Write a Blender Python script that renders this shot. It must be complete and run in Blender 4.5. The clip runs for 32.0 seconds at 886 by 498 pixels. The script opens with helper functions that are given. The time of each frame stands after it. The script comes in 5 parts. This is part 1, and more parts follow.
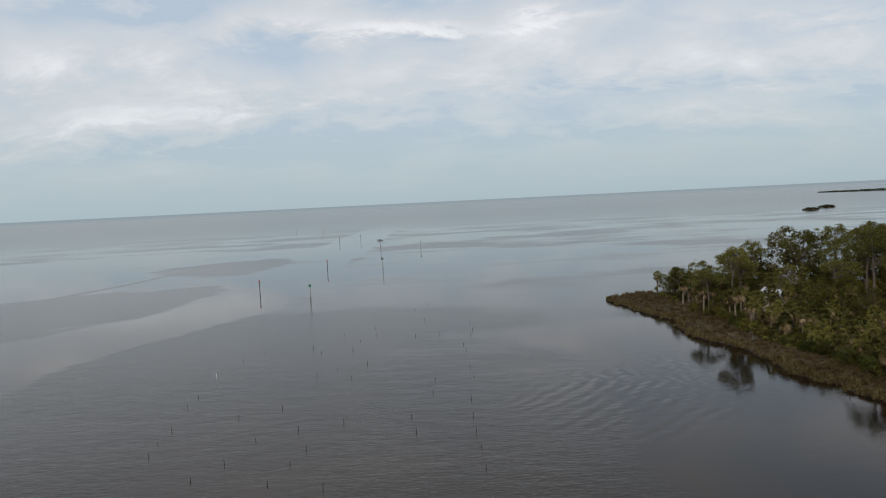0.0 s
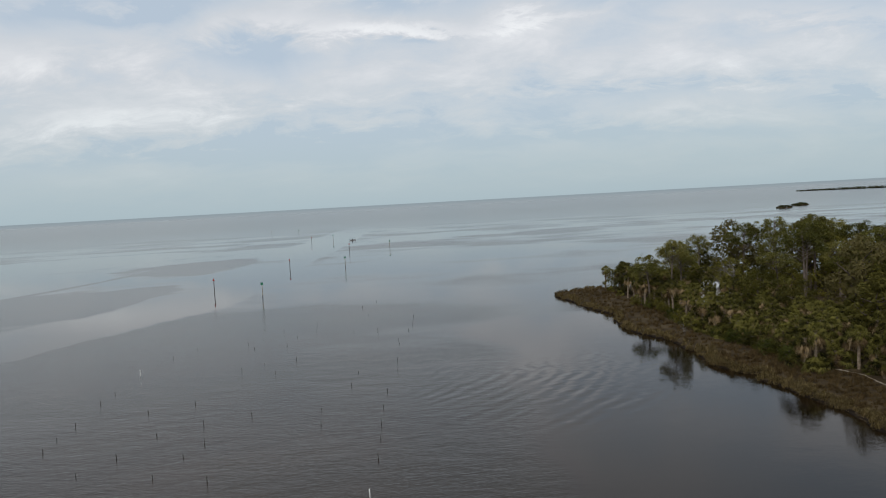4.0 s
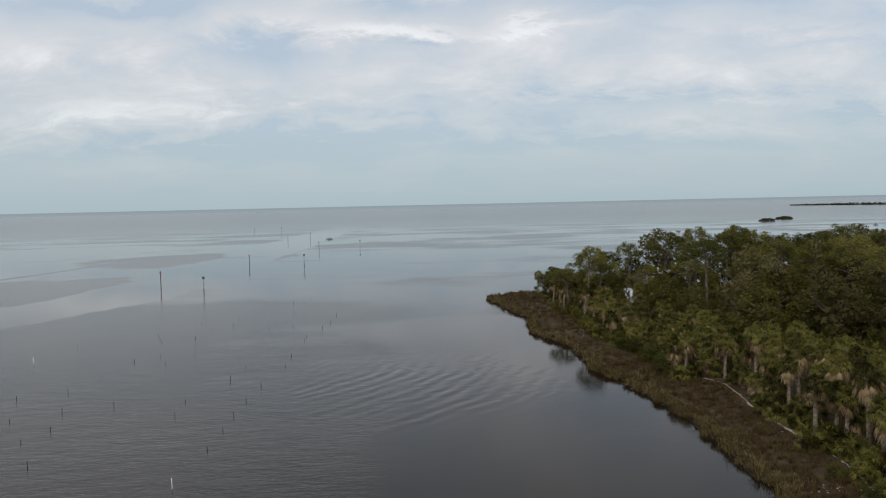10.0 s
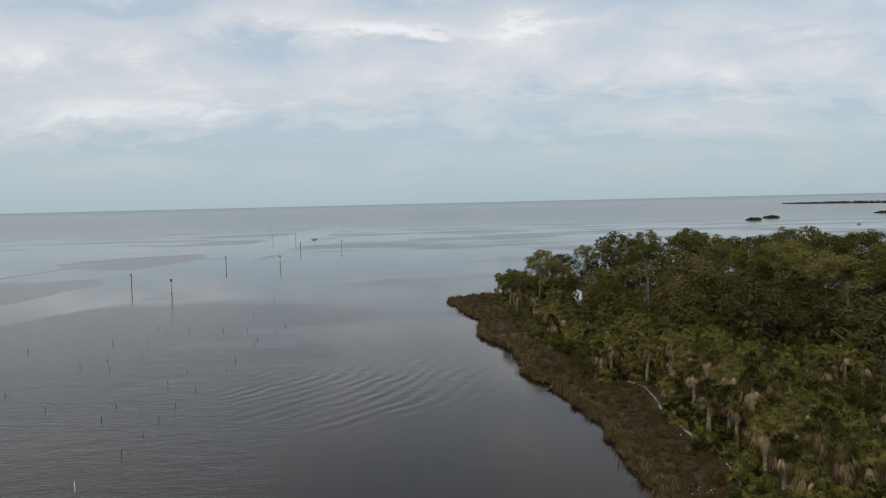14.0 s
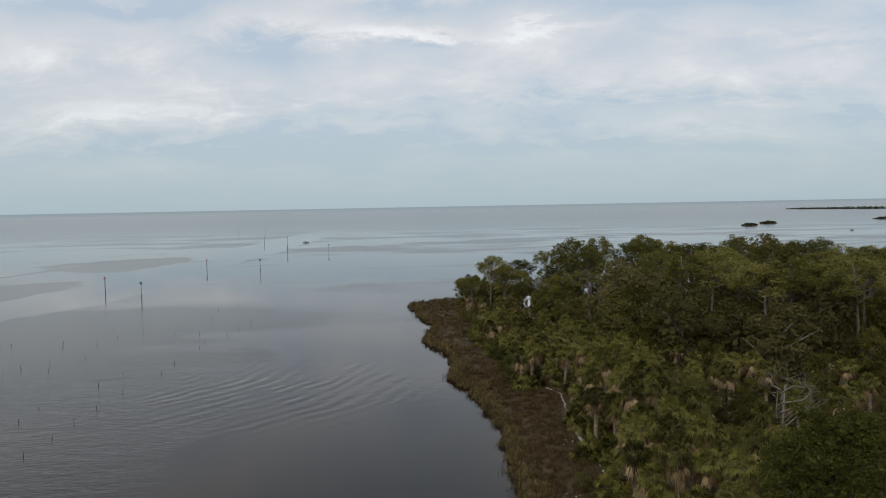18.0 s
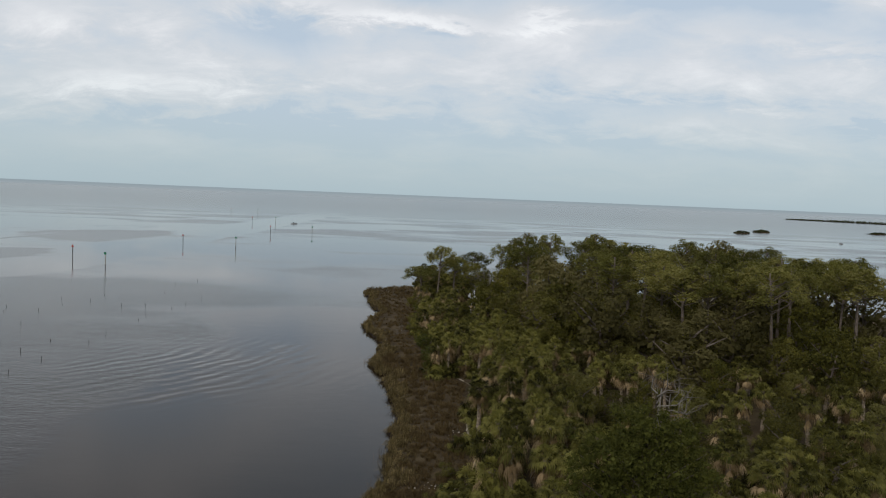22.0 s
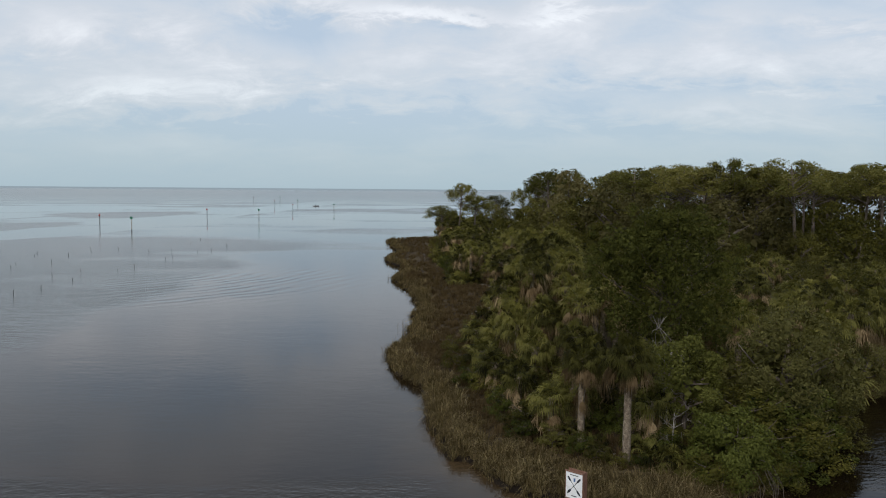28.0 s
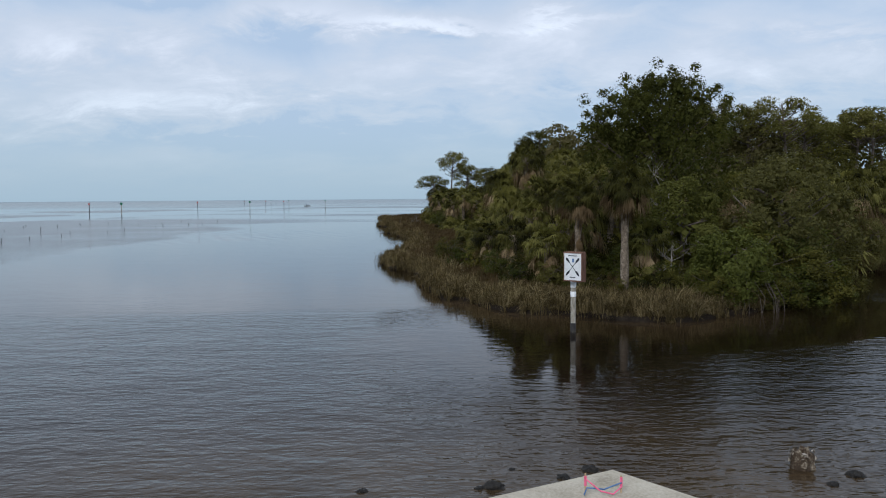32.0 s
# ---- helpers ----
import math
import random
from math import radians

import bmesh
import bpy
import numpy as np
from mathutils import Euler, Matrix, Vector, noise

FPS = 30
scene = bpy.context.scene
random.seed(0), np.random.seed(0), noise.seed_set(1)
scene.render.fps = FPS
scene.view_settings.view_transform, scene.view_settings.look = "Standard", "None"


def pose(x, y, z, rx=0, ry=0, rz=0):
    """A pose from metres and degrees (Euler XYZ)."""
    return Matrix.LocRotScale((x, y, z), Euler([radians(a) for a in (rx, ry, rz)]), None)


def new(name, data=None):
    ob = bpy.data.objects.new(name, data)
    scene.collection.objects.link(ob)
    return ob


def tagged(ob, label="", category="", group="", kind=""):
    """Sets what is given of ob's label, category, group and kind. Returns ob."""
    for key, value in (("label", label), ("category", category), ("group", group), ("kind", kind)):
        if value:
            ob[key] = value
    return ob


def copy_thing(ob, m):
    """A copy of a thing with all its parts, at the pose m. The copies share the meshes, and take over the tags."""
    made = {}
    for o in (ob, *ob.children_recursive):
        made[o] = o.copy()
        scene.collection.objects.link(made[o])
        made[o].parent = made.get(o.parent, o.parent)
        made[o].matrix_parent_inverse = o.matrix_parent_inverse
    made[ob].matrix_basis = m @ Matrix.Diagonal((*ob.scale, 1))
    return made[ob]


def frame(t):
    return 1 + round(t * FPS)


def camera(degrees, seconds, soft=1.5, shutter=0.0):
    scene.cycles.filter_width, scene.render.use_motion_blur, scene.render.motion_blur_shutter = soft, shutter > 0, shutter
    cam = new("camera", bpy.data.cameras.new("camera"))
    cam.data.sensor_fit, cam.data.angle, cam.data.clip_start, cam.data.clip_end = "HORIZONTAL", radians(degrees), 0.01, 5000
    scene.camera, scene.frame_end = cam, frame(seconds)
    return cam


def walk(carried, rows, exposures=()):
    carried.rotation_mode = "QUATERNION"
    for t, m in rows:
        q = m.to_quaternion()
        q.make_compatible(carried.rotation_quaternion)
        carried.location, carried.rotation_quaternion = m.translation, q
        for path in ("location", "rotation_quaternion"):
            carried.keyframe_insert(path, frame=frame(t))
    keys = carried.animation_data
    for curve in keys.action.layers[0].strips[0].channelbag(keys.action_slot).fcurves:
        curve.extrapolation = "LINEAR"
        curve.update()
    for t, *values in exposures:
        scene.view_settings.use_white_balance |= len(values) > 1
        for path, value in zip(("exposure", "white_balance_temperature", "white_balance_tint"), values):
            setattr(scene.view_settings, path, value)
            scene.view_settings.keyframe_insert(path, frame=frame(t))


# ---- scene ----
cam = camera(60, 32.0, soft=1.1)
# seconds, place in metres, turn in degrees
ROWS = [
    (0, -59.276, 6.153, 27.806, 86.437, 2.823, -0.372),
    (0.5, -58.922, 5.300, 28.337, 86.133, 4.217, -0.333),
    (1, -58.005, 5.341, 28.104, 86.396, 5.094, -0.309),
    (1.5, -57.010, 5.620, 27.809, 86.470, 5.280, -0.324),
    (2, -55.688, 6.311, 27.190, 86.027, 4.762, -0.516),
    (2.5, -54.161, 6.399, 27.076, 85.924, 3.911, -0.960),
    (3, -52.695, 6.771, 26.641, 86.211, 3.356, -1.210),
    (3.5, -51.093, 6.994, 26.215, 86.514, 3.250, -1.380),
    (5.5, -45.395, 6.694, 25.648, 86.147, 2.597, -1.822),
    (6, -44.054, 6.882, 25.552, 86.228, 2.336, -1.939),
    (6.5, -42.654, 7.008, 25.251, 86.828, 1.792, -1.821),
    (7, -41.301, 7.066, 25.017, 87.273, 1.636, -1.826),
    (7.5, -39.880, 6.834, 24.999, 87.541, 1.433, -1.550),
    (8, -37.754, 5.688, 25.191, 86.660, 2.263, -1.354),
    (8.5, -36.509, 5.811, 25.105, 85.697, 2.197, -1.174),
    (9, -35.292, 5.936, 25.125, 85.732, 1.858, -1.320),
    (9.5, -33.991, 5.973, 24.810, 86.172, 1.670, -1.416),
    (10, -32.768, 5.923, 24.787, 86.667, 1.261, -1.484),
    (10.5, -31.504, 5.726, 24.752, 86.903, 1.260, -1.361),
    (11, -30.332, 5.635, 24.698, 86.959, 1.264, -1.485),
    (11.5, -29.141, 5.404, 24.728, 86.969, 1.454, -1.519),
    (12, -28.047, 5.148, 24.861, 87.093, 1.336, -1.622),
    (12.5, -26.798, 4.857, 25.111, 87.127, 1.442, -1.702),
    (13, -25.529, 4.672, 24.998, 87.053, 1.021, -1.489),
    (13.5, -24.429, 4.167, 25.441, 86.732, 1.181, -1.513),
    (14, -23.383, 3.600, 25.727, 86.565, 1.365, -1.713),
    (14.5, -21.737, 3.786, 25.722, 86.801, 1.327, -1.798),
    (16.5, -16.439, 2.292, 26.296, 86.896, 1.244, -1.957),
    (17, -14.856, 1.955, 26.096, 87.334, 1.262, -1.852),
    (17.5, -13.222, 1.961, 26.096, 87.349, 1.114, -1.455),
    (18, -11.595, 2.034, 26.055, 86.822, 1.077, -1.216),
    (18.5, -9.955, 1.941, 26.009, 86.243, 1.135, -1.061),
    (19, -8.345, 1.851, 25.814, 85.521, 1.361, -0.799),
    (19.5, -6.609, 1.624, 25.826, 85.660, 0.870, -0.749),
    (20, -4.914, 1.550, 25.886, 85.342, 1.212, -0.594),
    (20.5, -3.671, 1.383, 26.187, 84.781, 0.343, -0.656),
    (21, -2.214, 1.535, 26.052, 84.870, -0.623, -0.804),
    (21.5, -1.075, 1.731, 25.997, 85.594, -2.049, -0.932),
    (22, -0.526, 1.702, 25.942, 86.070, -2.353, -0.909),
    (22.5, -0.189, 1.599, 25.907, 86.431, -2.090, -0.600),
    (23, -0.025, 1.579, 25.780, 86.608, -1.607, -0.274),
    (23.5, 0.019, 1.288, 25.724, 86.335, -0.927, 0.057),
    (24, -0.039, 0.905, 25.128, 85.615, -0.417, 0.259),
    (24.5, 0.045, 0.952, 24.261, 85.123, -0.732, 0.253),
    (25, 0.103, 0.983, 23.110, 86.426, -1.386, 0.234),
    (25.5, -0.086, 0.664, 21.892, 85.430, -0.805, 0.345),
    (27.5, 0.116, 0.051, 15.606, 85.325, -0.818, 0.553),
    (28, 0.075, 0.102, 13.944, 85.555, -0.465, 0.643),
    (28.5, 0.021, 0.078, 12.468, 84.954, -0.545, 0.702),
    (29, -0.017, -0.045, 11.141, 84.905, 0.023, 0.727),
    (29.5, -0.059, -0.029, 9.956, 85.087, -0.027, 0.614),
    (30, -0.076, 0.084, 8.781, 85.071, 0.281, 0.320),
    (30.5, -0.053, 0.136, 7.765, 85.481, 0.610, 0.325),
    (31, -0.044, -0.021, 6.856, 86.132, 0.638, 0.312),
    (31.5, 0.023, 0.106, 5.918, 85.714, 0.149, 0.233),
    (32, -0.000, -0.000, 5.192, 86.235, 0.437, -0.014),
]
EXPOSURES = [(0, 0.0, 6500, 10), (20, 0.02, 6500, 10), (24, 0.08, 6500, 10), (26, 0.08, 6480, 10), (27.5, 0.08, 6280, 10), (29, 0.06, 6270, 10), (30.5, 0.04, 6050, 10), (32, 0.03, 5750, 10)]
walk(cam, [(r[0], pose(*r[1:])) for r in ROWS], EXPOSURES)


# ---------------------------------------------------------------- node helpers
def node(nt, kind, **values):
    n = nt.nodes.new(kind)
    for key, value in values.items():
        if key in n.inputs:
            n.inputs[key].default_value = value
        else:
            n.inputs[int(key[1:])].default_value = value
    return n


def ramp(nt, source, stops):
    n = nt.nodes.new("ShaderNodeValToRGB")
    e = n.color_ramp.elements
    while len(e) < len(stops):
        e.new(0.5)
    for el, (p, c) in zip(e, stops):
        el.position = p
        el.color = (*c, 1) if len(c) == 3 else (c[0], c[0], c[0], 1)
    nt.links.new(source, n.inputs[0])
    return n.outputs[0]


def math_node(nt, op, a, b=None, clamp=False):
    n = nt.nodes.new("ShaderNodeMath")
    n.operation = op
    n.use_clamp = clamp
    for i, v in enumerate((a, b)):
        if v is None:
            continue
        if isinstance(v, (int, float)):
            n.inputs[i].default_value = v
        else:
            nt.links.new(v, n.inputs[i])
    return n.outputs[0]


def mix_colour(nt, fac, a, b, blend="MIX"):
    n = nt.nodes.new("ShaderNodeMix")
    n.data_type, n.blend_type = "RGBA", blend
    for sock, v in ((n.inputs[0], fac), (n.inputs[6], a), (n.inputs[7], b)):
        if isinstance(v, (int, float)):
            sock.default_value = v
        elif isinstance(v, tuple):
            sock.default_value = (*v, 1)
        else:
            nt.links.new(v, sock)
    return n.outputs[2]


# ---------------------------------------------------------------- sky and sun
SUN_EL, SUN_AZ = 36.0, 208.0
world = bpy.data.worlds.new("overcast_sky")
scene.world = world
world.use_nodes = True
nt = world.node_tree
nt.nodes.clear()
sky = nt.nodes.new("ShaderNodeTexSky")
sky.sky_type, sky.sun_disc = "NISHITA", False
sky.sun_elevation, sky.sun_rotation = radians(SUN_EL), radians(SUN_AZ)
sky.air_density, sky.dust_density = 1.0, 2.0
coord = nt.nodes.new("ShaderNodeTexCoord")
sep = nt.nodes.new("ShaderNodeSeparateXYZ")
nt.links.new(coord.outputs["Generated"], sep.inputs[0])
# the cloud deck seen as a flat layer overhead
lift = math_node(nt, "ADD", math_node(nt, "MAXIMUM", sep.outputs[2], 0.0), 0.30)
flat = nt.nodes.new("ShaderNodeCombineXYZ")
nt.links.new(math_node(nt, "DIVIDE", sep.outputs[0], lift), flat.inputs[0])
nt.links.new(math_node(nt, "DIVIDE", sep.outputs[1], lift), flat.inputs[1])
mapn = nt.nodes.new("ShaderNodeMapping")
mapn.inputs["Rotation"].default_value = (0, 0, radians(16))
mapn.inputs["Location"].default_value = (3.1, 1.7, 0)
mapn.inputs["Scale"].default_value = (0.8, 1.0, 1)
nt.links.new(flat.outputs[0], mapn.inputs[0])
big = node(nt, "ShaderNodeTexNoise", Scale=2.0, Detail=6.0, Roughness=0.52, Distortion=0.5)
small = node(nt, "ShaderNodeTexNoise", Scale=6.0, Detail=7.0, Roughness=0.66, Distortion=0.4)
nt.links.new(mapn.outputs[0], big.inputs["Vector"])
nt.links.new(mapn.outputs[0], small.inputs["Vector"])
deck = math_node(nt, "ADD", math_node(nt, "MULTIPLY", big.outputs[0], 0.54), math_node(nt, "MULTIPLY", small.outputs[0], 0.36))
deck = math_node(nt, "ADD", deck, 0.05)
# banks of thicker and thinner cloud over the open water: bearing, height, half-widths as slopes, weight
slope_x = math_node(nt, "DIVIDE", sep.outputs[0], math_node(nt, "MAXIMUM", sep.outputs[1], 0.2))
slope_z = math_node(nt, "DIVIDE", sep.outputs[2], math_node(nt, "MAXIMUM", sep.outputs[1], 0.2))
ragged = math_node(nt, "MULTIPLY", math_node(nt, "SUBTRACT", small.outputs[0], 0.5), 0.09)
ragged_x = math_node(nt, "MULTIPLY", math_node(nt, "SUBTRACT", big.outputs[0], 0.5), 0.30)
for a0, e0, wa, we, tilt, wt in ((-0.22, 0.243, 0.13, 0.018, 0.08, 0.11), (-0.03, 0.224, 0.10, 0.012, -0.06, 0.16), (-0.31, 0.190, 0.09, 0.024, -0.25, 0.07), (-0.52, 0.200, 0.10, 0.03, 0.1, 0.09),
                                 (-0.40, 0.262, 0.10, 0.014, 0.05, -0.13), (-0.20, 0.204, 0.12, 0.020, 0.05, -0.09), (-0.05, 0.256, 0.09, 0.010, 0.0, -0.08), (0.01, 0.207, 0.035, 0.007, 0.0, -0.12),
                                 (0.20, 0.262, 0.16, 0.020, 0.02, -0.14), (0.19, 0.233, 0.09, 0.006, 0.16, 0.06), (0.28, 0.165, 0.20, 0.030, 0.0, 0.06), (0.50, 0.215, 0.12, 0.012, -0.1, 0.07),
                                 (0.45, 0.262, 0.14, 0.016, 0.0, -0.07), (-0.25, 0.082, 0.30, 0.016, 0.05, -0.16), (0.16, 0.075, 0.22, 0.014, 0.0, -0.12), (0.57, 0.106, 0.06, 0.008, 0.0, -0.16),
                                 (0.30, 0.128, 0.25, 0.010, 0.0, -0.07), (-0.45, 0.125, 0.20, 0.018, 0.03, 0.06), (-0.20, 0.150, 0.22, 0.020, 0.02, 0.05)):
    da = math_node(nt, "ADD", math_node(nt, "SUBTRACT", slope_x, a0), ragged_x)
    de = math_node(nt, "ADD", math_node(nt, "SUBTRACT", slope_z, e0), ragged)
    de = math_node(nt, "SUBTRACT", de, math_node(nt, "MULTIPLY", da, tilt))
    q = math_node(nt, "ADD", math_node(nt, "POWER", math_node(nt, "ABSOLUTE", math_node(nt, "DIVIDE", da, wa)), 2.0),
                  math_node(nt, "POWER", math_node(nt, "ABSOLUTE", math_node(nt, "DIVIDE", de, we)), 2.0))
    bank = math_node(nt, "EXPONENT", math_node(nt, "MULTIPLY", q, -1.0))
    deck = math_node(nt, "ADD", deck, math_node(nt, "MULTIPLY", bank, wt))
cloud = ramp(nt, deck, [(0.39, (0.46, 0.545, 0.64)), (0.47, (0.555, 0.61, 0.67)), (0.53, (0.615, 0.645, 0.68)), (0.59, (0.70, 0.715, 0.74)), (0.68, (0.87, 0.88, 0.89))])
# thin veil of haze towards the horizon
veil = ramp(nt, sep.outputs[2], [(0.0, (1,)), (0.04, (0.80,)), (0.10, (0.30,)), (0.17, (0.0,))])
hazed = mix_colour(nt, veil, cloud, (0.410, 0.512, 0.560))
blue = mix_colour(nt, 1.0, sky.outputs[0], (0.10, 0.10, 0.10), "MULTIPLY")
whole = mix_colour(nt, 0.10, hazed, blue)
# beyond the last of the water sheet the same grey sea goes on
below = ramp(nt, math_node(nt, "ADD", sep.outputs[2], 0.5), [(0.4950, (0.30, 0.345, 0.375)), (0.4990, (0.245, 0.30, 0.335))])
low = math_node(nt, "LESS_THAN", sep.outputs[2], -0.0003)
whole = mix_colour(nt, low, whole, below)
bg = nt.nodes.new("ShaderNodeBackground")
bg.inputs[1].default_value = 1.06
nt.links.new(whole, bg.inputs[0])
out = nt.nodes.new("ShaderNodeOutputWorld")
nt.links.new(bg.outputs[0], out.inputs[0])

sun_data = bpy.data.lights.new("sun", "SUN")
sun_data.energy, sun_data.angle, sun_data.color = 1.5, radians(18), (1.0, 0.96, 0.90)
sun_ob = new("sun", sun_data)
sun_ob.rotation_euler = (radians(90 - SUN_EL), 0, radians(180 - SUN_AZ))


# ---------------------------------------------------------------- materials
def surface(name, rough=0.7, metal=0.0):
    m = bpy.data.materials.new(name)
    m.use_nodes = True
    t = m.node_tree
    b = t.nodes["Principled BSDF"]
    b.inputs["Roughness"].default_value = rough
    b.inputs["Metallic"].default_value = metal
    return m, t, b


def noise_tex(t, scale, detail=5.0, rough=0.6, where="Object", stretch=None):
    c = t.nodes.new("ShaderNodeTexCoord")
    n = node(t, "ShaderNodeTexNoise", Scale=scale, Detail=detail, Roughness=rough)
    src = c.outputs[where]
    if stretch:
        mp = t.nodes.new("ShaderNodeMapping")
        mp.inputs["Scale"].default_value = stretch
        t.links.new(src, mp.inputs[0])
        src = mp.outputs[0]
    t.links.new(src, n.inputs["Vector"])
    return n.outputs[0]


def bumped(t, b, height, strength=0.5, distance=0.02):
    bp = t.nodes.new("ShaderNodeBump")
    bp.inputs["Strength"].default_value, bp.inputs["Distance"].default_value = strength, distance
    t.links.new(height, bp.inputs["Height"])
    t.links.new(bp.outputs[0], b.inputs["Normal"])


def mottled(name, dark, mid, light, scale, rough=0.75, fine=None, bump=0.4, stretch=None, dist=0.02, spec=0.3):
    """Two scales of colour variation with a fine relief."""
    m, t, b = surface(name, rough)
    n1 = noise_tex(t, scale, stretch=stretch)
    n2 = noise_tex(t, fine or scale * 7, stretch=stretch)
    s = math_node(t, "ADD", math_node(t, "MULTIPLY", n1, 0.6), math_node(t, "MULTIPLY", n2, 0.4))
    t.links.new(ramp(t, s, [(0.36, dark), (0.5, mid), (0.64, light)]), b.inputs["Base Color"])
    if bump:
        bumped(t, b, n2, bump, dist)
    b.inputs["Specular IOR Level"].default_value = spec
    return m


def leafy(name, dark, mid, light, rough=0.6, spread=0.28, grain=0.28, thin=0.32):
    """Foliage: each leaf and each plant differs a little."""
    m, t, b = surface(name, rough)
    g = t.nodes.new("ShaderNodeNewGeometry")
    o = t.nodes.new("ShaderNodeObjectInfo")
    n1 = noise_tex(t, 0.9, 3.0)
    n2 = noise_tex(t, 8.0, 2.0, 0.6)
    s = math_node(t, "ADD", math_node(t, "MULTIPLY", n1, 0.58), math_node(t, "MULTIPLY", n2, 0.42))
    s = math_node(t, "ADD", math_node(t, "MULTIPLY", g.outputs["Random Per Island"], grain), math_node(t, "MULTIPLY", s, 1.0 - grain))
    s = math_node(t, "ADD", s, math_node(t, "MULTIPLY", math_node(t, "SUBTRACT", o.outputs["Random"], 0.5), spread * 1.6))
    colour = ramp(t, s, [(0.2, dark), (0.5, mid), (0.82, light)])
    t.links.new(colour, b.inputs["Base Color"])
    b.inputs["Specular IOR Level"].default_value = 0.05
    bumped(t, b, n2, 0.8, 0.10)
    if thin:
        tr = t.nodes.new("ShaderNodeBsdfTranslucent")
        t.links.new(mix_colour(t, 1.0, colour, (1.25, 1.2, 0.7), "MULTIPLY"), tr.inputs[0])
        mx = t.nodes.new("ShaderNodeMixShader")
        mx.inputs[0].default_value = thin
        t.links.new(b.outputs[0], mx.inputs[1])
        t.links.new(tr.outputs[0], mx.inputs[2])
        t.links.new(mx.outputs[0], t.nodes["Material Output"].inputs[0])
    return m


M_FROND = leafy("palm_frond_green", (0.0140, 0.0136, 0.0040), (0.0800, 0.0755, 0.0195), (0.2250, 0.2070, 0.0600), 0.5, 0.25, 0.65, 0.42)
M_DEAD = leafy("palm_frond_dead", (0.060, 0.040, 0.020), (0.165, 0.114, 0.060), (0.39, 0.29, 0.17), 0.85, 0.3, 0.8)
M_BOOT = mottled("palm_trunk_bark", (0.060, 0.045, 0.031), (0.165, 0.128, 0.090), (0.36, 0.295, 0.22), 5.0, 0.9, 16, 0.9, (1, 1, 0.8), 0.05)
M_PINE = leafy("pine_needles", (0.0346, 0.0367, 0.0089), (0.1075, 0.1045, 0.0268), (0.2064, 0.1834, 0.0571), 0.6)
M_BARK = mottled("pine_bark", (0.045, 0.035, 0.028), (0.10, 0.078, 0.062), (0.17, 0.14, 0.115), 2.0, 0.9, 18, 0.8, (1, 1, 0.3), 0.03)
M_OAK = leafy("broad_leaves", (0.0188, 0.0189, 0.0044), (0.0780, 0.0727, 0.0149), (0.1786, 0.1598, 0.0376), 0.5)
M_OLIVE = leafy("olive_leaves", (0.0226, 0.0215, 0.0052), (0.0827, 0.0754, 0.0192), (0.1692, 0.1508, 0.0437), 0.55)
M_BRIGHT = leafy("shrub_leaves", (0.016, 0.020, 0.004), (0.058, 0.066, 0.013), (0.130, 0.138, 0.032), 0.45, 0.2)
M_BUSH = leafy("bush_leaves", (0.0423, 0.0404, 0.0122), (0.1175, 0.1086, 0.0350), (0.2209, 0.1975, 0.0699), 0.6, 0.12)
M_LIME = leafy("yellow_green_leaves", (0.030, 0.032, 0.008), (0.115, 0.116, 0.027), (0.225, 0.218, 0.062), 0.6, 0.1)
M_CEDAR = leafy("cedar_leaves", (0.0220, 0.0248, 0.0060), (0.0800, 0.0831, 0.0186), (0.1850, 0.1767, 0.0465), 0.7)
M_MANGROVE = leafy("mangrove_leaves", (0.016, 0.018, 0.008), (0.032, 0.036, 0.016), (0.055, 0.060, 0.027), 0.8)
M_TAN = leafy("brownish_leaves", (0.045, 0.040, 0.014), (0.085, 0.074, 0.028), (0.14, 0.118, 0.05), 0.7)
M_GREY = leafy("bare_twigs", (0.070, 0.060, 0.050), (0.130, 0.115, 0.098), (0.220, 0.200, 0.175), 0.9, thin=0.0)
M_SNAG = mottled("weathered_dead_wood", (0.12, 0.10, 0.085), (0.22, 0.195, 0.17), (0.36, 0.33, 0.295), 3, 0.9, 20, 0.5, (1, 1, 0.3))
M_PEAT = mottled("wet_peat", (0.008, 0.006, 0.0045), (0.016, 0.012, 0.009), (0.032, 0.025, 0.018), 1.5, 0.97, 12, 0.8, None, 0.05, 0.03)
M_GRASS = leafy("marsh_grass_blades", (0.036, 0.025, 0.012), (0.090, 0.061, 0.028), (0.150, 0.106, 0.053), 0.8, 0.0, 0.45)
M_RIM = leafy("waterside_grass_blades", (0.034, 0.026, 0.011), (0.118, 0.088, 0.038), (0.27, 0.205, 0.105), 0.8, 0.0, 0.5)
M_CORD = leafy("cordgrass_blades", (0.060, 0.045, 0.019), (0.170, 0.130, 0.060), (0.40, 0.32, 0.18), 0.8, 0.0, 0.6)
M_MARSH = mottled("marsh_soil", (0.030, 0.022, 0.013), (0.058, 0.042, 0.024), (0.100, 0.076, 0.044), 0.35, 0.97, 5, 0.9, None, 0.08, 0.05)
M_SAND = mottled("shell_sand", (0.22, 0.185, 0.14), (0.36, 0.31, 0.25), (0.55, 0.50, 0.42), 1.2, 0.9, 14, 0.6)
M_TRACK = mottled("trodden_shell_sand", (0.11, 0.088, 0.062), (0.22, 0.18, 0.135), (0.46, 0.40, 0.32), 1.2, 0.9, 14, 0.6)
M_POST = mottled("weathered_pile_wood", (0.17, 0.15, 0.115), (0.32, 0.29, 0.235), (0.47, 0.435, 0.37), 3, 0.85, 25, 0.5, (1, 1, 0.2))
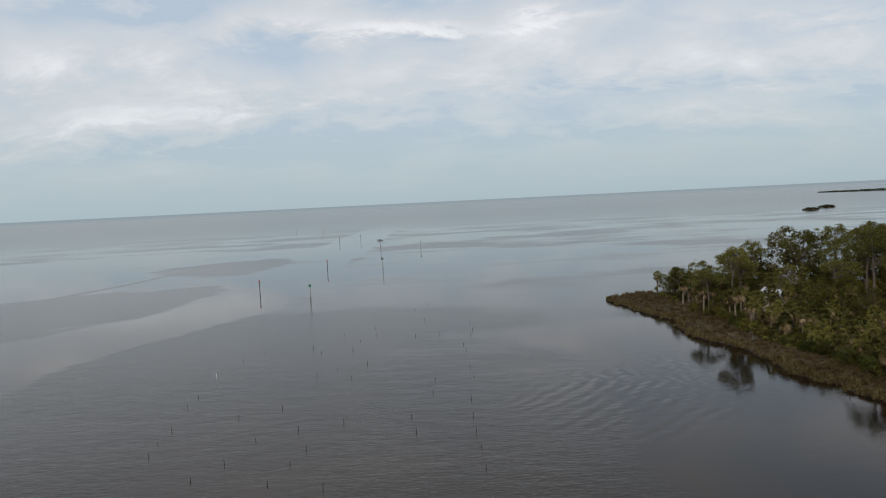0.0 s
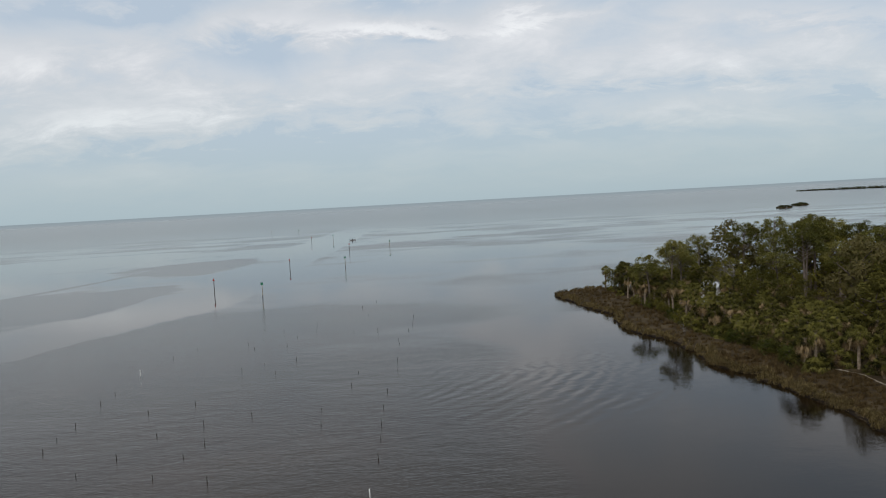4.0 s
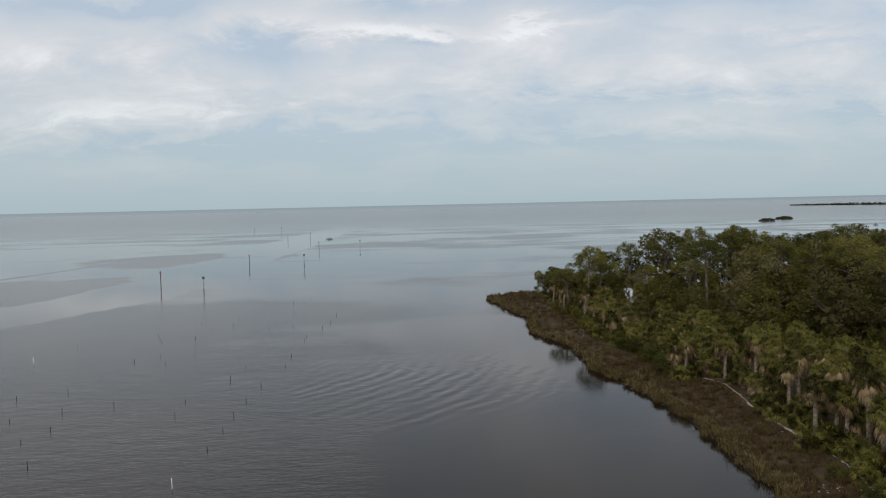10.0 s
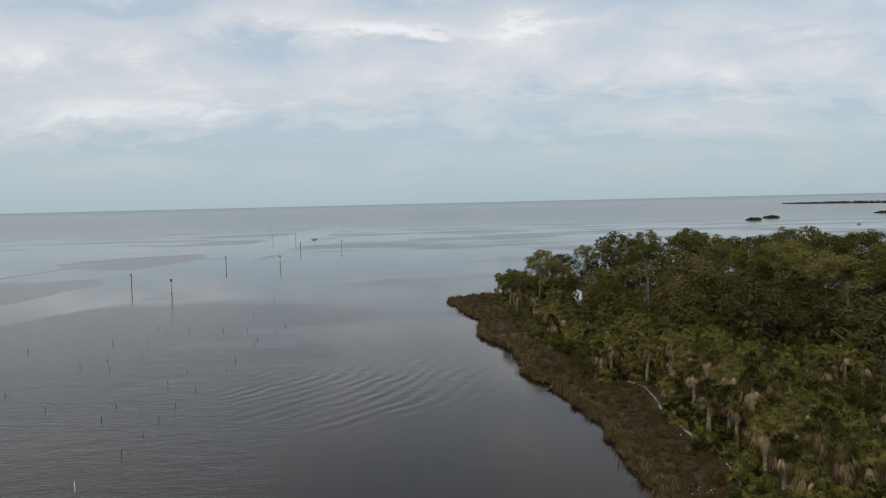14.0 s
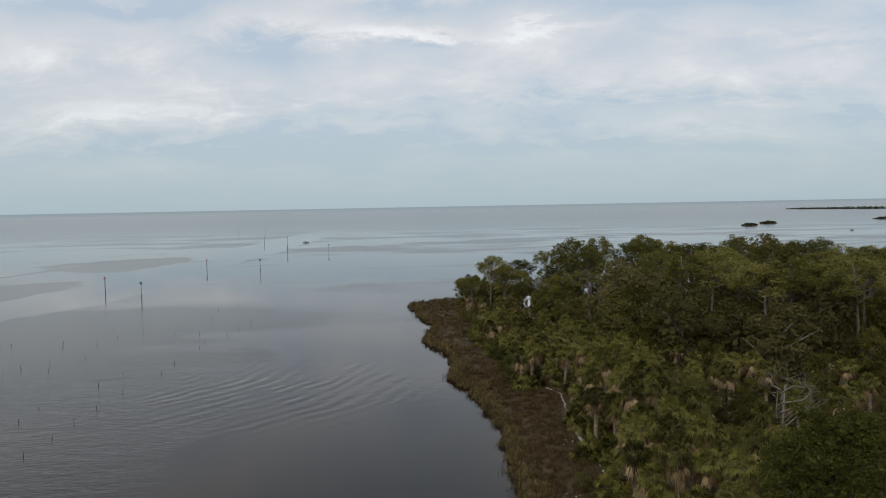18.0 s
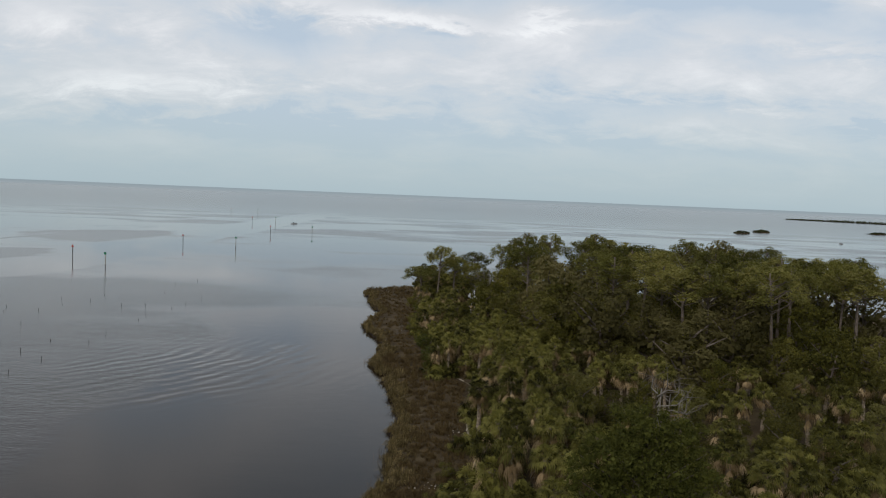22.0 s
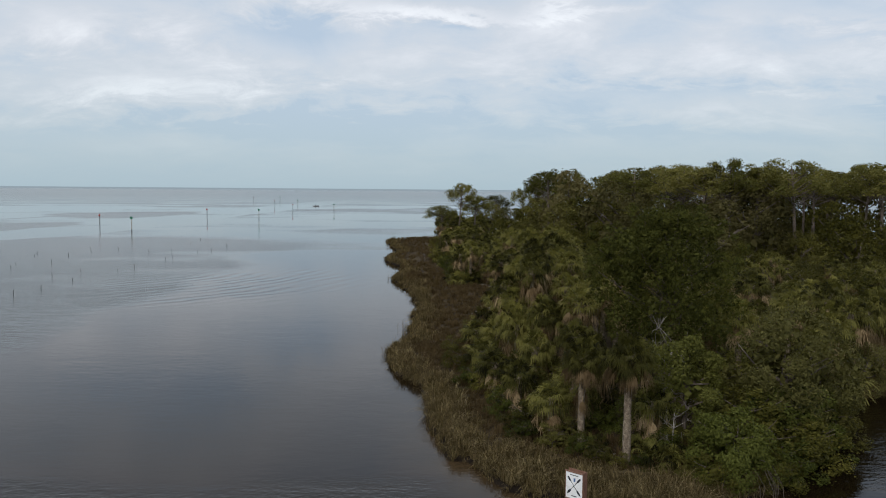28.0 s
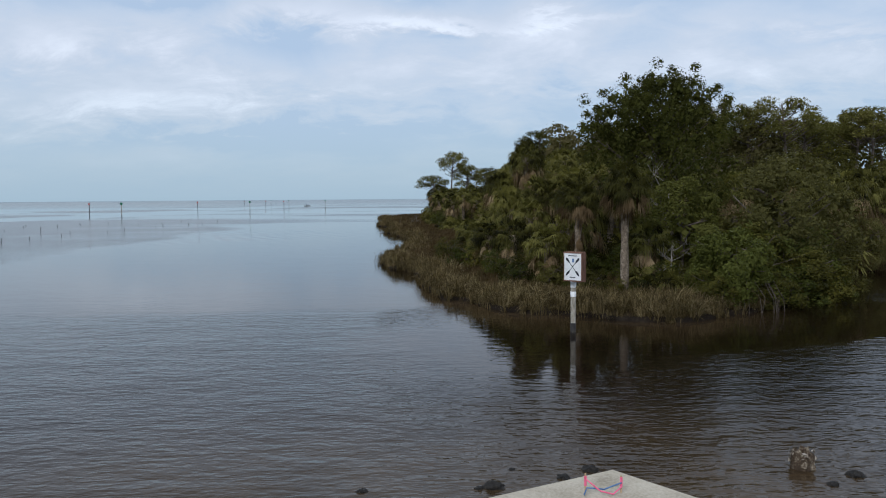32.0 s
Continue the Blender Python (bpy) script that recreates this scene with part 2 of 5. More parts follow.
M_WET = mottled("wet_dark_pile", (0.010, 0.009, 0.008), (0.022, 0.019, 0.016), (0.05, 0.045, 0.035), 4, 0.5, 25, 0.6)
M_WHITE = mottled("white_sign_paint", (0.66, 0.66, 0.64), (0.76, 0.76, 0.75), (0.82, 0.82, 0.81), 3, 0.5, 20, 0.05)
M_BLACK = mottled("black_sign_paint", (0.012, 0.014, 0.018), (0.02, 0.022, 0.028), (0.035, 0.04, 0.05), 6, 0.5, 30, 0.05)
M_BROWN = mottled("brown_board_wood", (0.10, 0.05, 0.032), (0.17, 0.085, 0.055), (0.25, 0.14, 0.095), 3, 0.8, 20, 0.4, (1, 1, 0.25))
M_CONCRETE = mottled("aged_concrete", (0.30, 0.255, 0.185), (0.46, 0.40, 0.305), (0.58, 0.52, 0.41), 1.4, 0.9, 22, 0.5)
M_ROCK = mottled("wet_rock", (0.010, 0.009, 0.008), (0.026, 0.023, 0.020), (0.065, 0.058, 0.048), 3.5, 0.65, 22, 0.8, None, 0.03, 0.15)
M_STUMP = mottled("oyster_crusted_wood", (0.03, 0.02, 0.012), (0.075, 0.05, 0.03), (0.4, 0.34, 0.25), 6, 0.9, 30, 0.9, None, 0.03)
M_PINK = mottled("pink_flagging_tape", (0.70, 0.10, 0.20), (0.80, 0.14, 0.26), (0.88, 0.22, 0.34), 6, 0.5, 30, 0.1)
M_BLUE = mottled("blue_cord", (0.05, 0.10, 0.22), (0.08, 0.16, 0.32), (0.14, 0.24, 0.42), 6, 0.7, 30, 0.1)
M_STAKE = mottled("pine_stake_wood", (0.38, 0.26, 0.14), (0.50, 0.36, 0.21), (0.60, 0.46, 0.30), 4, 0.8, 30, 0.3, (1, 1, 0.2))
M_WALL = mottled("white_siding", (0.60, 0.60, 0.58), (0.72, 0.72, 0.70), (0.80, 0.80, 0.79), 0.8, 0.7, 9, 0.1)
M_ROOF = mottled("grey_metal_roof", (0.42, 0.43, 0.44), (0.55, 0.56, 0.57), (0.66, 0.67, 0.68), 0.8, 0.45, 9, 0.1)
M_DARKWIN = mottled("dark_window_glass", (0.02, 0.025, 0.03), (0.03, 0.035, 0.04), (0.05, 0.055, 0.06), 2, 0.1, 9, 0.0)
M_GREEN = mottled("green_marker_panel", (0.01, 0.09, 0.05), (0.015, 0.13, 0.07), (0.03, 0.18, 0.10), 4, 0.6, 20, 0.1)
M_RED = mottled("red_marker_panel", (0.22, 0.02, 0.015), (0.32, 0.03, 0.022), (0.42, 0.06, 0.045), 4, 0.6, 20, 0.1)
M_HULL = mottled("boat_hull_grey", (0.25, 0.25, 0.25), (0.40, 0.40, 0.40), (0.55, 0.55, 0.55), 2, 0.4, 12, 0.05)


def water_material():
    m, t, b = surface("tannin_water", 0.06)
    b.inputs["IOR"].default_value = 1.25
    b.inputs["Specular Tint"].default_value = (1.0, 0.88, 0.77, 1)
    c = t.nodes.new("ShaderNodeTexCoord")
    at = t.nodes.new("ShaderNodeAttribute")
    at.attribute_name = "shallow"
    mud = ramp(t, noise_tex(t, 0.25, 4), [(0.35, (0.042, 0.0270, 0.0130)), (0.65, (0.092, 0.0610, 0.0310))])
    place_at = t.nodes.new("ShaderNodeSeparateXYZ")
    t.links.new(c.outputs["Object"], place_at.inputs[0])
    px, py = place_at.outputs[0], place_at.outputs[1]
    drift = math_node(t, "MULTIPLY", math_node(t, "SUBTRACT", noise_tex(t, 0.03, 3), 0.5), 26.0)
    fray = math_node(t, "MULTIPLY", math_node(t, "SUBTRACT", noise_tex(t, 0.12, 3), 0.5), 9.0)

    def span(value, *stops):
        m = t.nodes.new("ShaderNodeMapRange")
        m.clamp = True
        m.inputs["From Min"].default_value, m.inputs["From Max"].default_value, m.inputs["To Min"].default_value, m.inputs["To Max"].default_value = stops
        t.links.new(value, m.inputs[0])
        return m.outputs[0]

    # brown water over the sandy flats, nearly black over the channel along the bank
    grain = noise_tex(t, 0.035, 4, 0.6, "Object", (0.7, 1.2, 1))
    channel = ramp(t, grain, [(0.35, (0.0050, 0.0029, 0.0015)), (0.65, (0.0085, 0.0050, 0.0027))])
    flats = ramp(t, grain, [(0.35, (0.016, 0.0102, 0.0064)), (0.52, (0.023, 0.0150, 0.0094)), (0.68, (0.034, 0.0225, 0.0145))])
    deep = mix_colour(t, span(math_node(t, "ADD", px, drift), -72.0, -14.0, 1.0, 0.0), channel, flats)
    # the paler brown water colour in front of the landing, fading out with distance
    landing = t.nodes.new("ShaderNodeVectorMath")
    landing.operation = "LENGTH"
    t.links.new(c.outputs["Object"], landing.inputs[0])
    landing_mix = mix_colour(t, span(math_node(t, "ADD", landing.outputs["Value"], math_node(t, "MULTIPLY", fray, 0.4)), 14.0, 27.0, 1.0, 0.0), deep, flats)
    t.links.new(mix_colour(t, at.outputs["Fac"], landing_mix, mud), b.inputs["Base Color"])
    # wind-ruffled and calm stretches
    patch = noise_tex(t, 0.010, 3, 0.55, "Object", (0.9, 1.4, 1))
    # the ruffled shoal ends along a line that runs out past the first channel marker
    edge = math_node(t, "ADD", math_node(t, "SUBTRACT", px, span(py, 150.0, 225.0, -131.0, -104.0)), fray)
    shoal = math_node(t, "MULTIPLY", span(edge, -3.0, 3.0, 0.0, 1.0), math_node(t, "MULTIPLY", span(math_node(t, "ADD", px, drift), -70.0, -30.0, 1.0, 0.35), span(math_node(t, "ADD", py, drift), 175.0, 235.0, 1.0, 0.0)))
    strip = math_node(t, "MULTIPLY", span(edge, -42.0, -30.0, 0.0, 1.0), span(edge, -4.0, 1.0, 1.0, 0.0))
    patch = math_node(t, "ADD", patch, math_node(t, "SUBTRACT", math_node(t, "MULTIPLY", shoal, 0.17), math_node(t, "MULTIPLY", strip, 0.26)))
    # two old boat wakes that lie as thin dark lines
    for y0, x0, y1, x1, wide in ((250.0, -202.0, 325.0, -187.0, 2.2), (325.0, -187.0, 412.0, -178.0, 1.8), (222.0, -181.0, 272.0, -170.0, 1.4)):
        off = math_node(t, "ABSOLUTE", math_node(t, "ADD", math_node(t, "SUBTRACT", px, span(py, y0, y1, x0, x1)), math_node(t, "MULTIPLY", fray, 0.25)))
        line = math_node(t, "MULTIPLY", span(off, wide * 0.5, wide * 1.5, 1.0, 0.0), math_node(t, "MULTIPLY", span(py, y0 - 4.0, y0 + 4.0, 0.0, 1.0), span(py, y1 - 4.0, y1 + 4.0, 1.0, 0.0)))
        patch = math_node(t, "ADD", patch, math_node(t, "MULTIPLY", line, 0.5))
    for where, reach, weight in (((-178, 240, 0), 46.0, 0.30), ((-142, 276, 0), 26.0, 0.22), ((-235, 325, 0), 60.0, -0.25), ((-270, 475, 0), 90.0, -0.20), ((-150, 385, 0), 60.0, 0.16), ((-60, 330, 0), 90.0, -0.08), ((-9, 12, 0), 28.0, 0.13), ((7, 28, 0), 11.0, -0.40), ((15, 32, 0), 9.0, -0.40), ((21, 22, 0), 15.0, 0.42), ((13.5, 18.5, 0), 10.0, 0.7), ((-11, 122, 0), 32.0, -0.2), ((-16, 150, 0), 30.0, -0.2), ((-10, 62, 0), 30.0, -0.20), ((-12, 92, 0), 30.0, -0.20)):
        zone = t.nodes.new("ShaderNodeVectorMath")
        zone.operation = "DISTANCE"
        zone.inputs[1].default_value = where
        t.links.new(c.outputs["Object"], zone.inputs[0])
        inner = ramp(t, math_node(t, "ADD", math_node(t, "DIVIDE", zone.outputs["Value"], reach), math_node(t, "MULTIPLY", math_node(t, "SUBTRACT", noise_tex(t, 0.02, 2), 0.5), 0.9)), [(0.70 if reach > 20 else 0.25, (1.0,)), (0.95 if reach > 20 else 1.1, (0.0,))])
        patch = math_node(t, "ADD", patch, math_node(t, "MULTIPLY", inner, weight))
    streak = noise_tex(t, 0.05, 3, 0.5, "Object", (0.45, 1.6, 1))
    patch = math_node(t, "ADD", patch, math_node(t, "MULTIPLY", math_node(t, "SUBTRACT", streak, 0.5), 0.06))
    ruffled = ramp(t, patch, [(0.43, (0.0,)), (0.58, (1.0,))])
    reach = t.nodes.new("ShaderNodeVectorMath")
    reach.operation = "LENGTH"
    t.links.new(c.outputs["Object"], reach.inputs[0])
    # far out the calm and the ruffled stretches run together
    even = ramp(t, math_node(t, "DIVIDE", reach.outputs["Value"], 1000.0), [(0.50, (0.0,)), (1.1, (1.0,))])
    ruffled = math_node(t, "ADD", math_node(t, "MULTIPLY", ruffled, math_node(t, "SUBTRACT", 1.0, even)), math_node(t, "MULTIPLY", even, 0.45))
    # chop too small to draw singly out in the open bay
    far_chop = math_node(t, "MULTIPLY", ramp(t, math_node(t, "DIVIDE", reach.outputs["Value"], 4000.0), [(0.04, (0.0,)), (0.35, (1.0,))]), 0.08)
    t.links.new(math_node(t, "ADD", math_node(t, "MULTIPLY", math_node(t, "MULTIPLY", ruffled, 0.15), span(reach.outputs["Value"], 30.0, 130.0, 0.25, 1.0)), math_node(t, "ADD", far_chop, 0.022)), b.inputs["Roughness"])
    w1 = noise_tex(t, 1.15, 3, 0.55, "Object", (0.72, 1.45, 1))
    w2 = noise_tex(t, 0.30, 2, 0.5, "Object", (0.6, 1.2, 1))
    w3 = noise_tex(t, 3.4, 2, 0.5, "Object", (0.7, 1.4, 1))
    h = math_node(t, "ADD", math_node(t, "MULTIPLY", w1, 0.62), math_node(t, "MULTIPLY", w2, 0.8))
    h = math_node(t, "ADD", h, math_node(t, "MULTIPLY", w3, 0.30))
    h = math_node(t, "MULTIPLY", math_node(t, "SUBTRACT", h, 0.86), math_node(t, "ADD", math_node(t, "MULTIPLY", ruffled, 0.80), 0.13))
    w4 = noise_tex(t, 5.0, 2, 0.5, "Object", (0.8, 1.3, 1))
    h = math_node(t, "ADD", h, math_node(t, "MULTIPLY", math_node(t, "MULTIPLY", math_node(t, "SUBTRACT", w4, 0.5), ruffled), 0.16))
    h = math_node(t, "MULTIPLY", h, ramp(t, math_node(t, "DIVIDE", reach.outputs["Value"], 1000.0), [(0.10, (1.0,)), (0.36, (0.07,))]))
    # arcs of an old wake running in towards the bank
    dist = t.nodes.new("ShaderNodeVectorMath")
    dist.operation = "DISTANCE"
    dist.inputs[1].default_value = (-84, 139, 0)
    t.links.new(c.outputs["Object"], dist.inputs[0])
    wob = math_node(t, "ADD", dist.outputs["Value"], math_node(t, "MULTIPLY", noise_tex(t, 0.07, 3), 5.0))
    arcs = math_node(t, "SINE", math_node(t, "MULTIPLY", wob, 2.5))
    spot = t.nodes.new("ShaderNodeVectorMath")
    spot.operation = "DISTANCE"
    spot.inputs[1].default_value = (-33, 113, 0)
    t.links.new(c.outputs["Object"], spot.inputs[0])
    arcs = math_node(t, "MULTIPLY", arcs, ramp(t, noise_tex(t, 0.13, 3), [(0.38, (0.15,)), (0.62, (1.3,))]))
    near = ramp(t, math_node(t, "ADD", math_node(t, "DIVIDE", spot.outputs["Value"], 40.0), math_node(t, "MULTIPLY", math_node(t, "SUBTRACT", noise_tex(t, 0.10, 3), 0.5), 0.8)), [(0.10, (1.0,)), (0.62, (0.0,))])
    h = math_node(t, "ADD", h, math_node(t, "MULTIPLY", math_node(t, "MULTIPLY", arcs, near), 0.33))
    bumped(t, b, h, 0.9, 0.105)
    return m


M_WATER = water_material()


# ---------------------------------------------------------------- mesh helpers
def to_mesh(name, verts, faces, smooth=False):
    me = bpy.data.meshes.new(name)
    me.from_pydata([tuple(v) for v in verts], [], [tuple(f) for f in faces])
    if smooth:
        me.polygons.foreach_set("use_smooth", [True] * len(me.polygons))
    me.update()
    return me


class Geo:
    """Collects vertices and faces of one mesh."""

    def __init__(self):
        self.v, self.f = [], []

    def add(self, verts, faces):
        o = len(self.v)
        self.v.extend(tuple(float(c) for c in p) for p in verts)
        self.f.extend(tuple(int(i) + o for i in fc) for fc in faces)
        return self

    def tube(self, pts, radii, n=6, cap=True):
        pts = [np.array(p, float) for p in pts]
        rings = []
        for i, p in enumerate(pts):
            d = pts[min(i + 1, len(pts) - 1)] - pts[max(i - 1, 0)]
            d = d / (np.linalg.norm(d) + 1e-9)
            u = np.cross(d, (0.3, 1.0, 0.1)) if abs(d[2]) > 0.8 else np.cross(d, (0, 0, 1.0))
            u /= np.linalg.norm(u)
            w = np.cross(d, u)
            a = np.arange(n) * 2 * np.pi / n
            rings.append(p + radii[i] * (np.cos(a)[:, None] * u + np.sin(a)[:, None] * w))
        v = np.concatenate(rings)
        f = [(i * n + k, i * n + (k + 1) % n, (i + 1) * n + (k + 1) % n, (i + 1) * n + k) for i in range(len(pts) - 1) for k in range(n)]
        if cap:
            f.append(tuple(range((len(pts) - 1) * n, len(pts) * n)))
        return self.add(v, f)

    def box(self, cx, cy, cz, sx, sy, sz, rz=0.0, bev=0.0):
        bm = bmesh.new()
        bmesh.ops.create_cube(bm, size=1.0, matrix=Matrix.Translation((cx, cy, cz)) @ Matrix.Rotation(rz, 4, "Z") @ Matrix.Diagonal((sx, sy, sz, 1)))
        if bev:
            bmesh.ops.bevel(bm, geom=bm.edges[:], offset=bev, segments=2, affect="EDGES", profile=0.6)
        bm.verts.index_update()
        self.add([v.co[:] for v in bm.verts], [[v.index for v in fc.verts] for fc in bm.faces])
        bm.free()
        return self

    def leaves(self, rng, centres, n, spread, size, slim=0.5, up=0.35, away=(0, 0, 0), loose=0.36, depth=0.55):
        """n diamond leaves round each centre, most of them on the side that faces away."""
        centres = np.asarray(centres, float)
        k = len(centres) * n
        d = rng.normal(size=(k, 3)) + np.asarray(away)
        d /= np.linalg.norm(d, axis=1)[:, None]
        c = np.repeat(centres, n, 0) + d * np.asarray(spread) * (1 - depth + depth * rng.random((k, 1)) ** 0.5)
        nrm = d * 1.0 + rng.normal(size=(k, 3)) * loose + np.array((0, 0, up))
        nrm /= np.linalg.norm(nrm, axis=1)[:, None]
        a = np.cross(nrm, rng.normal(size=(k, 3)))
        a /= np.linalg.norm(a, axis=1)[:, None] + 1e-9
        b = np.cross(nrm, a)
        s = size * (0.6 + 0.8 * rng.random((k, 1)))
        quad = np.stack([c - a * s, c + b * s * slim, c + a * s, c - b * s * slim], 1).reshape(-1, 3)
        return self.add(quad, np.arange(4 * k).reshape(-1, 4))

    def needles(self, rng, centre, n, radii, length, slim=0.16):
        """n narrow needle sprays that stand out from a tuft."""
        d = rng.normal(size=(n, 3)) + np.array((0, 0, 0.25))
        d /= np.linalg.norm(d, axis=1)[:, None]
        c = np.asarray(centre) + d * np.asarray(radii) * rng.uniform(0.75, 1.02, (n, 1))
        a = d + rng.normal(size=(n, 3)) * 0.45
        a /= np.linalg.norm(a, axis=1)[:, None]
        b = np.cross(a, rng.normal(size=(n, 3)))
        b /= np.linalg.norm(b, axis=1)[:, None] + 1e-9
        s = length * rng.uniform(0.6, 1.3, (n, 1))
        quad = np.stack([c - a * s * 0.3, c + a * s * 0.3 + b * s * slim, c + a * s, c + a * s * 0.3 - b * s * slim], 1).reshape(-1, 3)
        return self.add(quad, np.arange(4 * n).reshape(-1, 4))

    def mesh(self, name, mat, smooth=False):
        me = to_mesh(name, self.v, self.f, smooth)
        me.materials.append(mat)
        return me


def part(name, geo, material, parent, label="", smooth=False):
    me = geo.mesh(name, material, smooth) if isinstance(geo, Geo) else geo
    ob = new(name, me)
    ob.parent = parent
    return tagged(ob, label)


def thing(name, label, category, group="", kind=""):
    return tagged(new(name), label, category, group, kind)


# ---------------------------------------------------------------- land and water
CREEK_SHORE = [(108.0, 104.4), (72.0, 82.8), (45.0, 64.8), (31.1, 53.8), (26.4, 50.2), (23.7, 46.6), (21.0, 42.2), (18.0, 38.6), (15.4, 35.5), (13.7, 33.9), (12.5, 33.3), (11.2, 32.3), (10.4, 31.8), (8.6, 31.5), (7.6, 31.8), (6.7, 33.0), (5.1, 33.8), (3.8, 34.1), (2.5, 34.8), (2.1, 36.4), (1.3, 38.3), (0.0, 38.6)]
WEST_SHORE = [(-0.5, 41.3), (-1.1, 45.8), (-1.5, 51.1), (-1.9, 54.1), (-4.2, 57.6), (-5.2, 62.8), (-5.1, 66.5), (-3.3, 68.8), (-4.1, 71.5), (-4.0, 74.5), (-3.8, 78.5), (-3.3, 80.8), (-4.1, 84.5), (-3.5, 89.0), (-3.7, 91.8), (-4.6, 96.2), (-4.8, 99.5), (-5.5, 104.0), (-6.4, 107.0), (-4.2, 109.4), (-6.9, 111.0), (-8.4, 114.5), (-8.9, 119.0), (-8.4, 123.6), (-6.6, 125.6), (-8.6, 128.0), (-8.5, 134.0), (-8.6, 137.0), (-11.2, 141.8), (-12.6, 148.5), (-12.8, 156.0), (-11.8, 163.5), (-9.6, 168.0), (-12.2, 172.0), (-14.0, 181.0), (-14.9, 192.0), (-17.4, 203.0)]
FAR_SHORE = [(-15.2, 208.5), (-9.0, 212.5), (-3.6, 215.1), (7.2, 212.4), (21.6, 208.8), (45.0, 217.8), (72.0, 210.6), (108.0, 194.4), (153.0, 171.0)]
SHORE = np.array(CREEK_SHORE + WEST_SHORE + FAR_SHORE)


def inside(poly, x, y):
    res = np.zeros(np.shape(x), bool)
    j = len(poly) - 1
    for i in range(len(poly)):
        (xi, yi), (xj, yj) = poly[i], poly[j]
        res ^= ((yi > y) != (yj > y)) & (x < (xj - xi) * (y - yi) / (yj - yi + 1e-12) + xi)
        j = i
    return res


def edge_distance(poly, x, y):
    """Metres to the outline: positive on land."""
    best = np.full(np.shape(x), 1e9)
    for i in range(len(poly)):
        ax, ay = poly[i]
        bx, by = poly[(i + 1) % len(poly)]
        ex, ey = bx - ax, by - ay
        k = np.clip(((x - ax) * ex + (y - ay) * ey) / (ex * ex + ey * ey), 0, 1)
        best = np.minimum(best, np.hypot(x - ax - k * ex, y - ay - k * ey))
    return np.where(inside(poly, x, y), best, -best)


def smooth_outline(poly, rounds=2):
    for _ in range(rounds):
        q = np.roll(poly, -1, 0)
        poly = np.stack([poly * 0.75 + q * 0.25, poly * 0.25 + q * 0.75], 1).reshape(-1, 2)
    return poly


def wiggle(x, y, s):
    return np.array([noise.noise((a * s, b * s, 3.3)) for a, b in zip(np.ravel(x), np.ravel(y))]).reshape(np.shape(x))


COAST = smooth_outline(SHORE, 1)


def bank_distance(x, y):
    """Metres inland from the scalloped edge of the bank."""
    return edge_distance(COAST, x, y) + 0.45 * wiggle(x, y, 0.33) + 0.35 * wiggle(x, y, 0.9)


def land_height(x, y):
    d = bank_distance(x, y)
    rise = np.where(d > 0, 0.22 + 0.55 * (1 - np.exp(-np.maximum(d, 0) / 4.0)), -0.06 + 0.30 * d)
    rise = np.where((d > 0) & (d < 0.5), -0.05 + (0.27 + 0.05) * d / 0.5, rise)
    return np.maximum(rise, -1.2) + 0.06 * wiggle(x, y, 0.6) * (d > 0)


def grid_mesh(name, xs, ys, zfun, mat, keep=None):
    X, Y = np.meshgrid(xs, ys)
    Z = zfun(X, Y)
    nx, ny = len(xs), len(ys)
    v = np.stack([X.ravel(), Y.ravel(), Z.ravel()], 1)
    idx = np.arange(nx * ny).reshape(ny, nx)
    f = np.stack([idx[:-1, :-1], idx[:-1, 1:], idx[1:, 1:], idx[1:, :-1]], -1).reshape(-1, 4)
    if keep is not None:
        f = f[keep(X, Y, Z)[:-1, :-1].ravel()]
    me = to_mesh(name, v.tolist(), f.tolist(), True)
    me.materials.append(mat)
    return me


land_x = np.concatenate([np.arange(-22, 30, 0.6), np.arange(30, 60, 2.0), np.arange(60, 160, 6.0)])
land_y = np.concatenate([np.arange(28, 80, 0.6), np.arange(80, 224, 1.0)])
ground = tagged(new("ground", grid_mesh("ground", land_x, land_y, land_height, M_MARSH, lambda X, Y, Z: edge_distance(COAST, X, Y) > -6)),
                "dark brown marshy soil of the wooded point", "ground", kind="structure")

def peat_bank():
    """The dark wet face of the bank along its scalloped edge."""
    pts = smooth_outline(np.array(CREEK_SHORE[2:] + WEST_SHORE + FAR_SHORE[:3]), 2)[1:-4]
    run = np.concatenate([[0], np.cumsum(np.hypot(*np.diff(pts, axis=0).T))])
    k = np.arange(0, run[-1], 0.45)
    p = np.stack([np.interp(k, run, pts[:, 0]), np.interp(k, run, pts[:, 1])], 1)
    d = np.gradient(p, axis=0)
    inward = np.stack([d[:, 1], -d[:, 0]], 1) / (np.hypot(*d.T)[:, None] + 1e-9)
    edge = p - inward * (0.45 * wiggle(p[:, 0], p[:, 1], 0.33) + 0.35 * wiggle(p[:, 0], p[:, 1], 0.9))[:, None]
    lip = 0.17 + 0.08 * wiggle(p[:, 0], p[:, 1], 0.7)
    rows = [(-0.22, -0.5 + 0 * lip), (-0.02 + 0 * lip, 0.05 + 0 * lip), (0.06, lip), (0.5, lip + 0.03), (1.1, 0.15 + 0 * lip)]
    v = np.stack([np.column_stack([edge + inward * np.reshape(o, (-1, 1)), z]) for o, z in rows], 1).reshape(-1, 3)
    m = len(rows)
    f = [(i * m + c, i * m + c + 1, i * m + m + c + 1, i * m + m + c) for i in range(len(p) - 1) for c in range(m - 1)]
    me = to_mesh("bank", v.tolist(), f, True)
    me.materials.append(M_PEAT)
    tagged(new("bank", me), "dark wet peat bank at the water's edge", "bank", kind="structure")


peat_bank()

